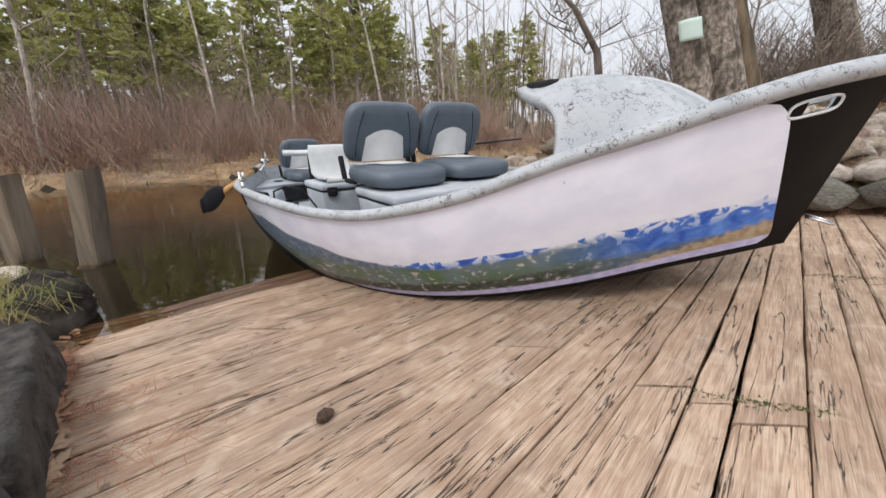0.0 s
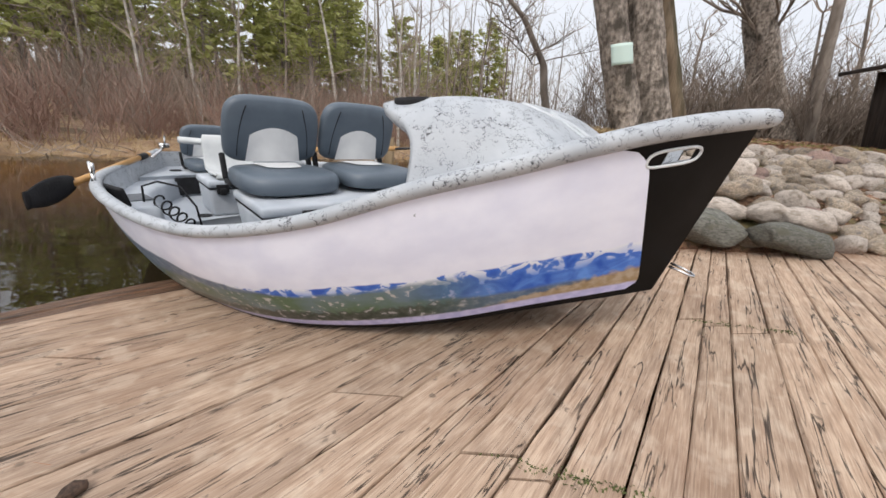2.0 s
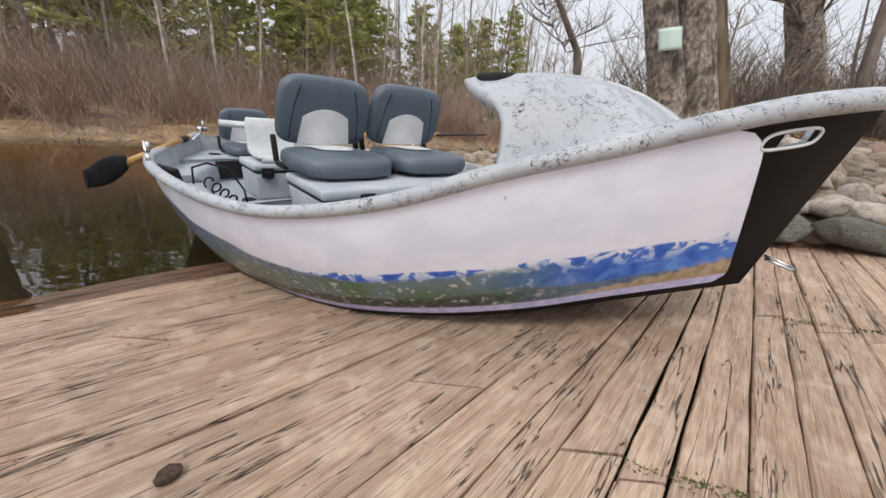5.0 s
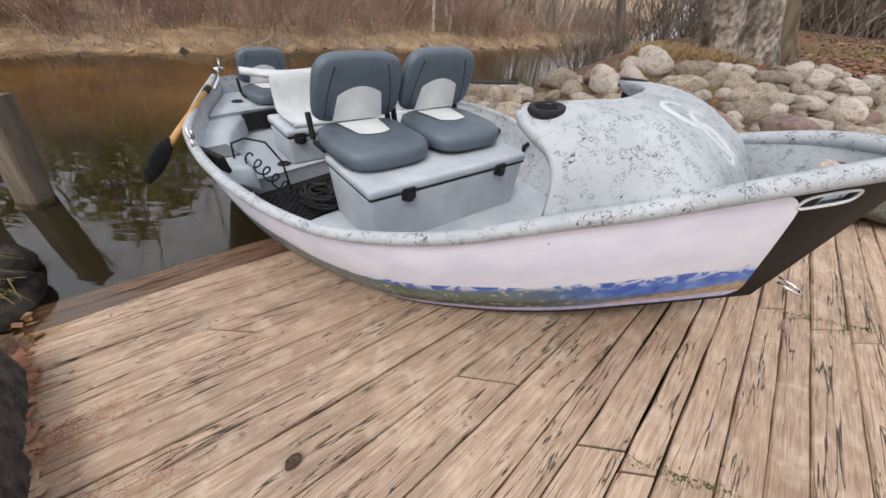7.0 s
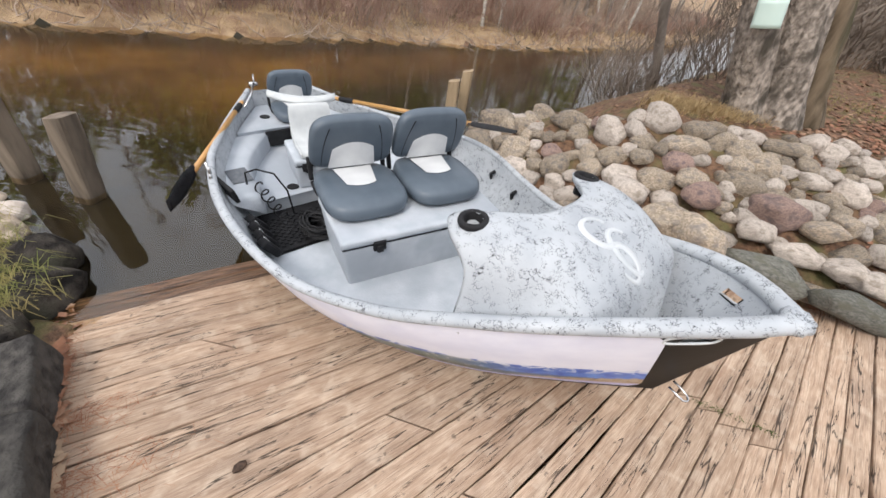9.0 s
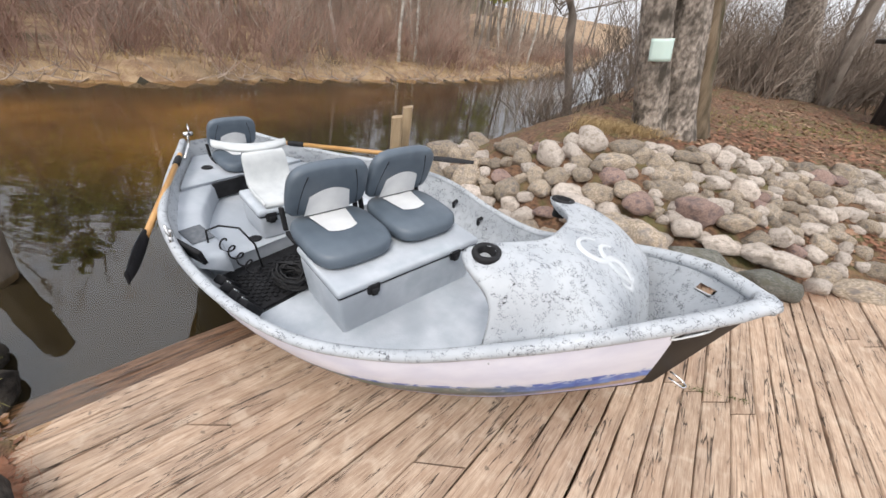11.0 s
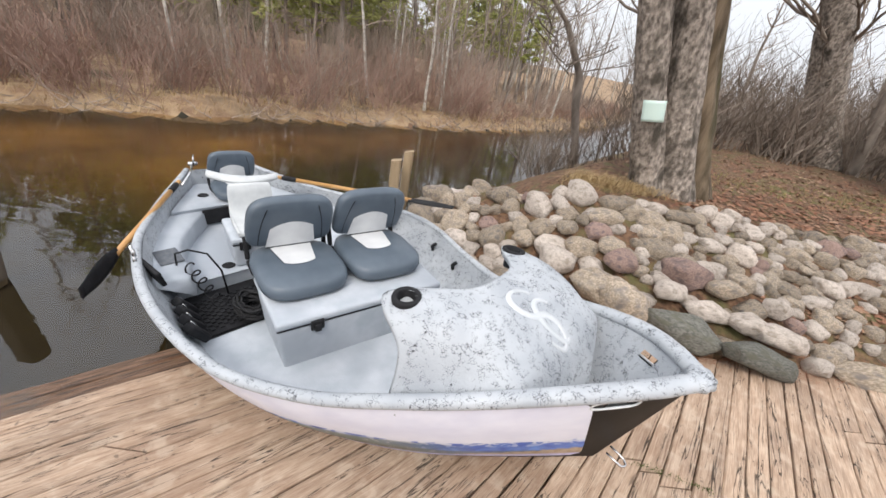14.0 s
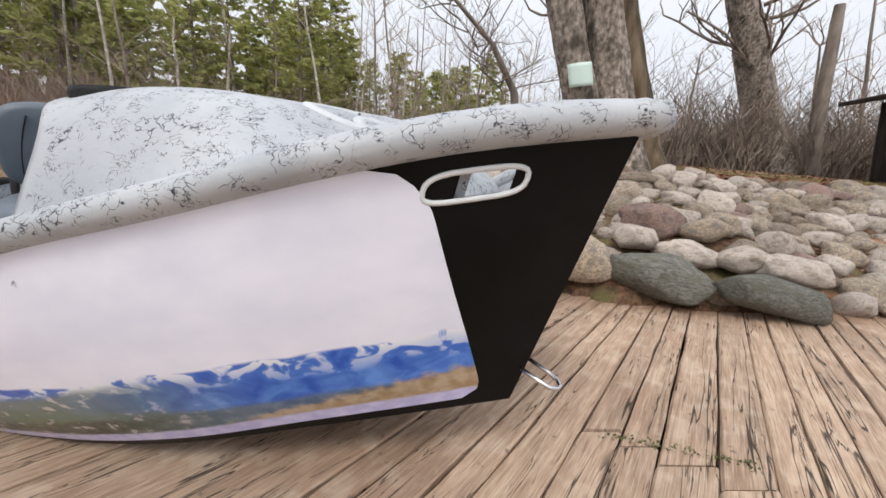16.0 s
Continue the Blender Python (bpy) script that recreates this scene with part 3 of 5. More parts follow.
def hull_side(side, inset, skip=True):
    bm = bmesh.new()
    rows = [[bm.verts.new(hull_point(u, k, side, inset)) for k in KS] for u in STATIONS]
    for i in range(len(rows) - 1):
        for j in range(len(KS) - 1):
            if skip and slot((STATIONS[i] + STATIONS[i + 1]) / 2, (KS[j] + KS[j + 1]) / 2):
                continue
            q = (rows[i][j], rows[i + 1][j], rows[i + 1][j + 1], rows[i][j + 1])
            bm.faces.new(q if side < 0 else q[::-1])
    bmesh.ops.remove_doubles(bm, verts=bm.verts[:], dist=0.0008)
    return bm


for side in (-1, 1):
    part("hull_side", hull_side(side, 0.0), M_BLACK, boat, "glossy black hull side")
    part("inner_side", hull_side(side, 0.035), M_GEL, boat, "speckled grey inner hull side")
rows = [[hull_point(u, 0, -1), hull_point(u, 0, -1).lerp(hull_point(u, 0, 1), 0.5), hull_point(u, 0, 1)] for u in STATIONS]
part("hull_bottom", grid_mesh(rows), M_BLACK, boat, "black hull bottom")
# transom
bm = bmesh.new()
for inset in (0.0, 0.035):
    ring = [hull_point(STERN + inset, k, -1, inset) for k in KS] + [hull_point(STERN + inset, k, 1, inset) for k in KS[::-1]]
    bm.faces.new([bm.verts.new(p) for p in ring])
part("transom", bm, M_GEL, boat)

# printed wrap on the near side, with a rounded front corner
bm = bmesh.new()
uvl = bm.loops.layers.uv.new("UVMap")
U0, U1 = -2.95, -0.150
cols = []
NW = 90
for i in range(NW + 1):
    f = i / NW
    row = []
    for j in range(25):
        g = j / 24
        u = U0 + (U1 - U0) * f
        # the front edge leans a little and its corners are rounded
        end = 0.055 - 0.205 * g
        corner = 0.0
        if g > 0.80:
            corner = 0.085 * (1 - math.sqrt(max(0.0, 1 - ((g - 0.80) / 0.20) ** 2)))
        if g < 0.10:
            corner = 0.04 * (1 - math.sqrt(max(0.0, 1 - ((0.10 - g) / 0.10) ** 2)))
        u = U0 + (end - corner - U0) * f
        low = curve_at([(-2.95, 0.82), (-2.6, 0.52), (-2.2, 0.22), (-1.75, 0.08), (-1.4, 0.05), (0.1, 0.05)], u)
        p = hull_point(u, low + (0.965 - low) * g, -1)
        kg = low + (0.965 - low) * g
        nrm = (hull_point(u + 0.02, kg, -1) - hull_point(u - 0.02, kg, -1)).cross(hull_point(u, kg + 0.02, -1) - hull_point(u, kg - 0.02, -1)).normalized()
        row.append((bm.verts.new(p + nrm * 0.004), f, g, p.x, (kg - 0.05) / 0.915))
    cols.append(row)
for a, b in zip(cols, cols[1:]):
    for j in range(24):
        fc = bm.faces.new((a[j][0], b[j][0], b[j + 1][0], a[j + 1][0]))
        for lp, s in zip(fc.loops, (a[j], b[j], b[j + 1], a[j + 1])):
            lp[uvl].uv = ((s[3] + 2.5) / 2.45, s[4])
part("hull_wrap", bm, M_WRAP, boat, "printed wrap of pale sky over blue snowy mountains and woods")

# gunwale rails
for side in (-1, 1):
    pts, rad = [], []
    for i in range(70):
        u = STERN + (STEM + 0.02 - STERN) * i / 69
        p = hull_point(min(u, STEM), 1.0, side)
        p.x = u
        p.z += 0.005
        p.y += side * -0.004
        pts.append(p)
        rad.append(curve_at([(-4.5, 0.026), (-2.5, 0.029), (-1.0, 0.033), (-0.3, 0.040), (0.05, 0.042), (0.16, 0.034)], u))
    bm = tube(pts, rad, 12, flat=(1.0, 0.85))
    bmesh.ops.recalc_face_normals(bm, faces=bm.faces[:])
    part("gunwale_rail", bm, M_GEL, boat, "rounded speckled grey gunwale")
bm = boulder(0.055, 0.075, 0.036, 4, 2, 0.02)
bmesh.ops.translate(bm, vec=(0.105, -0.032, 1.133), verts=bm.verts)
part("bow_cap", bm, M_GEL, boat)
# grab slot rims
for side in (-1, 1):
    loop = []
    for a in range(24):
        t = 2 * math.pi * a / 24
        cu, ck = math.copysign(abs(math.cos(t)) ** 0.5, math.cos(t)), math.copysign(abs(math.sin(t)) ** 0.7, math.sin(t))
        p = hull_point(-0.068 + 0.066 * cu, 0.865 + 0.040 * ck, side)
        p.y += side * 0.002
        loop.append(p)
    bm = tube(loop + loop[:2], 0.0055, 8, cap=False)
    part("slot_rim", bm, M_LIP, boat, "pale rim of the bow grab slot")

# cockpit floor and aft deck
def inside(u, k, side, gap=0.03):
    return hull_point(u, k, side, gap)


def inner_y(u, z, side, gap=0.05):
    """Sideways reach of the inner hull at a given place along and height."""
    us = u
    for _ in range(12):
        lo, hi = curve_at(KEEL, us), curve_at(SHEER, us)
        kk = max(0.0, min(1.0, (z - lo) / max(0.05, hi - lo)))
        p = hull_point(us, kk, side, gap)
        us += u - p.x
    c = curve_at(CENTRE, u)
    return c + side * max(0.01, side * (p.y - c))


def floor_skin(u0, u1, z, n=14, lift=0.0):
    rows = []
    for i in range(n + 1):
        u = u0 + (u1 - u0) * i / n
        zz = z + lift * (u - u0)
        a, b = inner_y(u, zz, -1), inner_y(u, zz, 1)
        rows.append([Vector((u, a + (b - a) * j / 8, zz)) for j in range(9)])
    return grid_mesh(rows)


part("cockpit_floor", floor_skin(-2.22, -0.85, 0.185, lift=0.06), M_INNER, boat, "scuffed grey cockpit floor")
part("fore_floor", floor_skin(-0.60, -0.10, 0.60, lift=0.12), M_GEL, boat)
part("mid_deck", floor_skin(-3.68, -2.78, 0.27), M_INNER, boat, "grey raised deck under the rowing seat")
part("footwell", floor_skin(-2.80, -2.21, 0.155), M_RUBBER, boat)
part("aft_deck", floor_skin(-4.29, -3.66, 0.455), M_INNER, boat, "grey stern deck")
# step face between the decks, and bulkhead with a black plate for the hatch's dark inside
for name, u, z0, z1 in (("deck_step", -2.79, 0.14, 0.271), ("bulkhead", -3.67, 0.26, 0.457)):
    rows = []
    for z in (z0, (z0 + z1) / 2, z1):
        a, b = inner_y(u, z, -1), inner_y(u, z, 1)
        rows.append([Vector((u, a + (b - a) * j / 6, z)) for j in range(7)])
    part(name, grid_mesh(rows), M_INNER, boat)
# solid black plate imitates the shaded hollow of the open hatch
part("hatch_shade", box((0.02, 0.46, 0.15), (-3.655, -0.38, 0.362), 0.05, 3), M_RUBBER, boat, "black plate standing in for the shade inside an open storage hatch")
# side bench (near side) with curved inner edge
for side in (-1, 1):
    rows = []
    for i in range(17):
        u = -3.69 + 1.06 * i / 16
        w = 0.30 - 0.10 * math.sin(math.pi * i / 16)
        if i > 13:
            w *= 1 - 0.25 * (i - 13) / 3
        out = inside(u, 0.86, side)
        inn = out.y - side * w
        rows.append([(u, out.y, 0.425), (u, out.y - side * w * 0.5, 0.43), (u, inn + side * 0.03, 0.425), (u, inn, 0.40), (u, inn - side * 0.015, 0.265)])
    bm = grid_mesh(rows)
    bm.faces.new([v for v in bm.verts if abs(v.co.x - (-2.63)) < 1e-4])
    bmesh.ops.recalc_face_normals(bm, faces=bm.faces[:])
    part("side_bench", bm, M_INNER, boat, "grey moulded side bench")
part("foam_pad", box((0.22, 0.15, 0.008), (-2.97, -1.06, 0.434), 0.004, 1, m=None), M_PAD, boat, "dark grey foam pad")
for u, v in ((-2.90, -0.69), (-3.95, -0.50)):
    z = 0.273 if u > -3.5 else 0.459
    part("scupper", lathe([(0.0, 0.002), (0.035, 0.002), (0.042, 0.006), (0.05, 0.0)], (u, v, z), 16), M_RUBBER, boat, "round black drain")

# dash hood with two cup holders
def hood(u, s):
    """Height of the hood at u, s from -1 to 1 across."""
    zg = curve_at(SHEER, u) - 0.005
    top = curve_at([(-1.10, 1.085), (-1.0, 1.095), (-0.85, 1.11), (-0.72, 1.105), (-0.60, 1.075), (-0.48, 1.01), (-0.38, 0.93), (-0.29, 0.80), (-0.2, 0.66)], u)
    crest = 1 - abs(s) ** (5.4 if s < 0 else 7.5)
    edge = min(zg, top)
    return edge + (top + 0.04 + 0.008 * s - edge) * crest


def hood_point(u, s, up=0.0):
    zz = hood(u, s)
    h = max(0.0, hull_point(u, max(0.0, min(1.0, (zz - curve_at(KEEL, u)) / (curve_at(SHEER, u) - curve_at(KEEL, u)))), 1, 0.045).y - curve_at(CENTRE, u))
    return Vector((u, curve_at(CENTRE, u) + s * h, zz + up))


rows = []
NS, NU = 60, 44
for i in range(NU + 1):
    row = []
    for j in range(NS + 1):
        s = -1 + 2 * j / NS
        rear = -0.80 - (0.27 if s < 0 else 0.205) * math.exp(-((abs(s) - 0.58) / 0.21) ** 2)
        front = -0.22 - 0.16 * abs(s) ** 1.5
        u = rear + (front - rear) * i / NU
        zz = hood(u, s)
        h = max(0.0, hull_point(u, max(0.0, min(1.0, (zz - curve_at(KEEL, u)) / (curve_at(SHEER, u) - curve_at(KEEL, u)))), 1, 0.045).y - curve_at(CENTRE, u))
        row.append(Vector((u, curve_at(CENTRE, u) + s * h, zz)))
    rows.append(row)
# rolled rear lip
lip = [p + Vector((0.012, 0, -0.03)) for p in rows[0]]
under = [p + Vector((0.06, 0, -0.06)) for p in rows[0]]
bm = grid_mesh([under, lip] + rows)
bmesh.ops.recalc_face_normals(bm, faces=bm.faces[:])
CUPS = ((-0.975, -0.56), (-0.925, 0.58))
cups = [hood_point(u, s) for u, s in CUPS]
bmesh.ops.delete(bm, geom=[f for f in bm.faces if min((f.calc_center_median() - c).length for c in cups) < 0.052], context="FACES")
part("dash_hood", bm, M_GEL, boat, "speckled grey moulded dash hood")


for u, s in CUPS:
    p = hood_point(u, s)
    tilt = pose(p.x, p.y, p.z - 0.004, 6 * (1 if s < 0 else -1), -3, 0)
    bm = lathe([(0.0, -0.10), (0.038, -0.10), (0.044, 0.008), (0.048, 0.013), (0.066, 0.012), (0.070, 0.0), (0.068, -0.03)], (0, 0, 0), 28)
    bmesh.ops.transform(bm, matrix=tilt, verts=bm.verts)
    part("cup_holder", bm, M_RUBBER, boat, "round black cup holder")


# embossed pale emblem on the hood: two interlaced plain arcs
def ribbon(path, w):
    rows = []
    for i, (u, s) in enumerate(path):
        u2, s2 = path[min(i + 1, len(path) - 1)]
        u1, s1 = path[max(i - 1, 0)]
        d = Vector((u2 - u1, (s2 - s1) * 0.4, 0)).normalized()
        k = w * (0.35 + 0.65 * math.sin(math.pi * (i + 0.5) / len(path)))
        nx, ny = -d.y * k, d.x * k / 0.45
        rows.append([hood_point(u - nx, s - ny, 0.0005), hood_point(u - nx * 0.8, s - ny * 0.8, 0.006), hood_point(u + nx * 0.8, s + ny * 0.8, 0.006), hood_point(u + nx, s + ny, 0.0005)])
    return grid_mesh(rows)


def spow(x, k):
    return math.copysign(abs(x) ** k, x)


def emblem_point(a, b):
    return (-0.535 - 1.2 * b, -0.06 + 1.25 * a / 0.55)


path1 = [emblem_point(0.062 * math.cos(t), 0.065 + 0.065 * math.sin(t)) for t in (radians(15 + 255 * k / 16) for k in range(17))]
path1 += [emblem_point(0.062 * math.cos(t), -0.065 + 0.065 * math.sin(t)) for t in (radians(80 - 240 * k / 16) for k in range(17))]
path2 = [emblem_point(0.05 + 0.062 * math.cos(t), -0.035 + 0.085 * math.sin(t)) for t in (radians(40 + 250 * k / 20) for k in range(21))]
for pth in (path1, path2):
    bm = ribbon(pth, 0.016)
    bmesh.ops.recalc_face_normals(bm, faces=bm.faces[:])
    part("emblem", bm, M_EMBLEM, boat, "embossed pale curved emblem")

# bow eye ring and strap under the stem
bm = tube([(-0.03, -0.105, 0.565), (0.02, -0.105, 0.553), (0.045, -0.10, 0.545), (0.058, -0.085, 0.541), (0.060, -0.07, 0.541), (0.047, -0.056, 0.545), (0.02, -0.052, 0.553), (-0.03, -0.052, 0.565)], 0.0055, 8)
bmesh.ops.recalc_face_normals(bm, faces=bm.faces[:])
part("bow_eye", bm, M_STEEL, boat, "stainless bow eye")
# black oarlock brackets and step pads
for side in (-1, 1):
    p = inside(-2.72, 0.9, side)
    bm = box((0.30, 0.03, 0.11), (0, 0, 0), 0.01, 2, m=pose(-2.70, p.y - side * 0.015, 0.515, side * -14, 0, side * -9))
    part("oarlock_bracket", bm, M_RUBBER, boat, "black oarlock bracket plate")
    q = hull_point(-2.72, 1.0, side)
    bm = tube([(q.x, q.y, q.z), (q.x, q.y, q.z + 0.07)], 0.011, 10)
    for w in (-1, 1):
        tube([(q.x, q.y, q.z + 0.07), (q.x + w * 0.03, q.y, q.z + 0.085), (q.x + w * 0.034, q.y, q.z + 0.13)], 0.009, 8, bm=bm)
    part("oarlock", bm, M_STEEL, boat, "steel oarlock")
bm = bmesh.new()
for k in range(4):
    u = -2.50 + 0.10 * k
    p = inside(u, 0.45, -1)
    box((0.082, 0.06, 0.17), (0, 0, 0), 0.016, 2, bm=bm, m=pose(u, p.y + 0.045, 0.30, 35, 0, 10))
part("foot_brace", bm, M_RUBBER, boat, "black toothed foot brace")
for k in range(3):
    u = -2.45 + 0.10 * k
    p = inside(u, 0.55, -1)
    part("brace_clip", box((0.025, 0.012, 0.07), (0, 0, 0), 0.004, 1, m=pose(u, p.y + 0.075, 0.335, 30, 0, 10)), M_STEEL, boat, "pale metal clip")
for u, side in ((-2.05, 1), (-1.70, 1)):
    p = inside(u, 0.78, side)
    bm = tube([(p.x, p.y - 0.02, p.z - 0.05), (p.x, p.y - 0.04, p.z), (p.x + 0.03, p.y - 0.03, p.z + 0.04)], 0.016, 8)
    part("rod_clip", bm, M_RUBBER, boat, "black rod clip")
# stern anchor arm
bm = tube([(-3.95, -0.66, 0.58), (-4.15, -0.53, 0.62), (-4.35, -0.44, 0.645)], 0.012, 8)
tube([(-4.35, -0.48, 0.645), (-4.35, -0.40, 0.645)], 0.022, 10, bm=bm)
tube([(-4.33, -0.44, 0.645), (-4.31, -0.44, 0.70), (-4.37, -0.42, 0.73)], 0.008, 8, bm=bm)
part("anchor_arm", bm, M_STEEL, boat, "steel stern anchor arm with pulley")


# ---- loose things in the boat ----
def boat_m(u, v, z, rz=0.0, rx=0.0, ry=0.0):
    return BOAT @ pose(u, v, z, rx, ry, rz)


def cushion(w, d, h, dome=0.02, round_k=4.0, n=16, front_drop=0.0):
    """A padded slab: superellipse outline in plan, domed top."""
    bm = bmesh.new()
    rings = []
    for hh, sc in ((0.0, 0.90), (0.012, 0.97), (h * 0.5, 1.0), (h - 0.014, 0.975), (h, 0.90), (h + dome * 0.6, 0.6), (h + dome, 0.25)):
        ring = []
        for k in range(4 * n):
            a = 2 * math.pi * k / (4 * n)
            c, s = math.cos(a), math.sin(a)
            x, y = spow(c, 2 / round_k) * d / 2 * sc, spow(s, 2 / round_k) * w / 2 * sc
            ring.append(bm.verts.new((x, y, hh - front_drop * max(0.0, x / (d / 2)) ** 2)))
        rings.append(ring)
    m = len(rings[0])
    for a, b in zip(rings, rings[1:]):
        for k in range(m):
            bm.faces.new((a[k], a[(k + 1) % m], b[(k + 1) % m], b[k]))
    bm.faces.new(rings[-1])
    bm.faces.new(rings[0][::-1])
    return bm


def patch_on(w0, w1, d0, d1, z, bow=0.0, n=10):
    """A slightly raised trapezoid panel, bowed along its far edge."""
    rows = []
    for i in range(n + 1):
        f = i / n
        w = w0 + (w1 - w0) * f
        rows.append([Vector((d0 + (d1 - d0) * f + bow * f * (1 - (2 * j / n - 1) ** 2), w * (j / n - 0.5), z + 0.006 * math.sin(math.pi * f) * math.sin(math.pi * j / n))) for j in range(n + 1)])
    return grid_mesh(rows)


def boat_seat():
    """Folding padded seat: x forward, seat base at z = 0."""
    ob = empty("boat_seat")
    W, D, H = 0.565, 0.59, 0.10
    bm = cushion(W, D, H, 0.012, 3.6, front_drop=0.012)
    bmesh.ops.translate(bm, vec=(0.0, 0, 0.02), verts=bm.verts)
    cs = part("seat_cushion", bm, M_VINYL, ob)
    part("seat_panel", patch_on(0.27, 0.20, -0.19, 0.03, 0.137, 0.03), M_WHITE, cs, "off-white vinyl panel")
    bk = cushion(W, 0.40, 0.08, 0.010, 5.0)
    tilt = pose(-0.285, 0, 0.16, 0, -72, 0) @ pose(0.20, 0, 0)
    for v in bk.verts:
        k = v.co.x / 0.20
        v.co.y *= 1.0 - 0.10 * max(0.0, k) ** 2
        v.co.z += 0.018 * (v.co.y / (W / 2)) ** 2
    bmesh.ops.rotate(bk, cent=(0, 0, 0), matrix=Matrix.Rotation(math.pi, 3, "X"), verts=bk.verts)
    bmesh.ops.transform(bk, matrix=tilt, verts=bk.verts)
    bo = part("backrest", bk, M_VINYL, ob)
    pw = patch_on(0.33, 0.28, -0.185, -0.02, 0.0, 0.05)
    bmesh.ops.transform(pw, matrix=tilt @ pose(0, 0, -0.093, 180, 0, 0), verts=pw.verts)
    bmesh.ops.recalc_face_normals(pw, faces=pw.faces[:])
    part("back_panel", pw, M_WHITE, bo, "off-white vinyl panel")
    for sd in (-1, 1):
        # piping seams on the backrest
        sm = [tilt @ Vector((-0.15 + 0.30 * t / 8, sd * (0.19 - 0.05 * (t / 8) ** 2 + 0.02), -0.092)) for t in range(9)]
        part("seam", tube(sm, 0.003, 6), M_RUBBER, bo)
        bm = box((0.035, 0.03, 0.16), (0, 0, 0.07), 0.008, 2, m=pose(-0.265, sd * 0.265, 0.04, 0, -18, 0))
        box((0.16, 0.03, 0.03), (-0.16, sd * 0.265, 0.025), 0.008, 2, bm=bm)
        part("hinge_arm", bm, M_RUBBER, ob, "black hinge arm")
    return ob


seat = boat_seat()
tagged(seat, "blue-grey padded boat seat with off-white panels", "boat seat", "folding boat seats")
seat.matrix_world = boat_m(-2.06, -0.535, 0.588, -12)
copy_thing(seat, boat_m(-1.94, 0.03, 0.60, -12))
aft = copy_thing(seat, boat_m(-3.88, -0.21, 0.46, -8) @ Matrix.Diagonal((0.77, 0.77, 0.77, 1)))
tagged(aft, "small blue-grey padded seat on the stern deck", "boat seat")
aft.matrix_world = boat_m(-3.88, -0.21, 0.46, -8) @ Matrix.Diagonal((0.77, 0.77, 0.77, 1))


def storage_box(name, w, d, h, m, label, lid_over=0.02):
    ob = empty(name, m)
    bm = box((d, w, h), (0, 0, h / 2), 0.025, 3)
    for v in bm.verts:
        k = 1 - 0.06 * (1 - v.co.z / h)
        v.co.x, v.co.y = v.co.x * k, v.co.y * k
    part("body", bm, M_INNER, ob)
    part("gasket", box((d + 0.004, w + 0.004, 0.012), (0, 0, h + 0.004), 0.003, 1), M_RUBBER, ob)
    part("lid", box((d + lid_over, w + lid_over, 0.055), (0, 0, h + 0.036), 0.024, 3), M_INNER, ob)
    for y in (-0.30 * w, 0.30 * w):
        bm = box((0.026, 0.08, 0.07), (d / 2 + 0.010, y, h), 0.006, 2)
        box((0.018, 0.04, 0.05), (d / 2 + 0.026, y, h - 0.016), 0.005, 2, bm=bm)
        part("latch", bm, M_RUBBER, ob, "black draw latch")
    return tagged(ob, label, "storage box")


storage_box("storage_box", 1.14, 0.54, 0.325, boat_m(-1.83, -0.26, 0.20, -12, 0.6), "grey moulded storage box with black latches under two seats")
storage_box("storage_box", 0.42, 0.40, 0.20, boat_m(-2.99, -0.42, 0.272, -11), "small grey storage box under the rowing seat")


def rowing_seat(m):
    ob = empty("rowing_seat", m)
    rows = []
    prof = [(0.20, 0.02), (0.205, 0.045), (0.14, 0.05), (0.0, 0.042), (-0.10, 0.05), (-0.16, 0.085), (-0.19, 0.16), (-0.215, 0.24), (-0.235, 0.30), (-0.25, 0.315), (-0.268, 0.30)]
    for i, (x, z) in enumerate(prof):
        w = 0.185 if i < 6 else 0.185 - 0.035 * ((i - 6) / 4) ** 2
        rows.append([Vector((x, w * spow(math.sin(math.pi / 2 * (j / 7 - 1)), 0.9), z + (0.018 if i < 5 else 0.0) * abs(j / 7 - 1) ** 4)) for j in range(15)])
    bm = grid_mesh(rows)
    bmesh.ops.recalc_face_normals(bm, faces=bm.faces[:])
    sh = part("seat_shell", bm, M_PLASTIC, ob)
    sd = sh.modifiers.new("thickness", "SOLIDIFY")
    sd.thickness, sd.offset = 0.022, 0.0
    return tagged(ob, "pale grey moulded plastic rowing seat on a box", "boat seat")


rowing_seat(boat_m(-2.99, -0.40, 0.515, -11) @ Matrix.Diagonal((0.95, 0.95, 0.95, 1)))


def leg_brace(m):
    """Curved padded bar on a post in front of the stern seat."""
    ob = empty("leg_brace", m)
    rows = []
    for i in range(25):
        t = -1 + 2 * i / 24
        y = 0.30 * t
        xf = 0.10 - 0.14 * t * t
        w = 0.085 * (1 - 0.25 * t * t)
        rows.append([Vector((xf + w * math.cos(a), y, 0.028 * math.sin(a))) for a in (2 * math.pi * k / 10 for k in range(10))])
    bm = grid_mesh(rows, close_v=True)
    bm.faces.new([v for v in bm.verts][:10])
    bm.faces.new([v for v in bm.verts][-10:])
    bmesh.ops.recalc_face_normals(bm, faces=bm.faces[:])
    part("brace_pad", bm, M_PLASTIC, ob, "pale grey curved pad")
    part("post", tube([(0.06, -0.06, 0.0), (0.06, -0.06, -0.475)], 0.022, 10), M_RUBBER, ob, "black post")
    return tagged(ob, "pale curved leg brace on a black post", "leg brace")


leg_brace(boat_m(-3.60, -0.25, 0.745, -26))

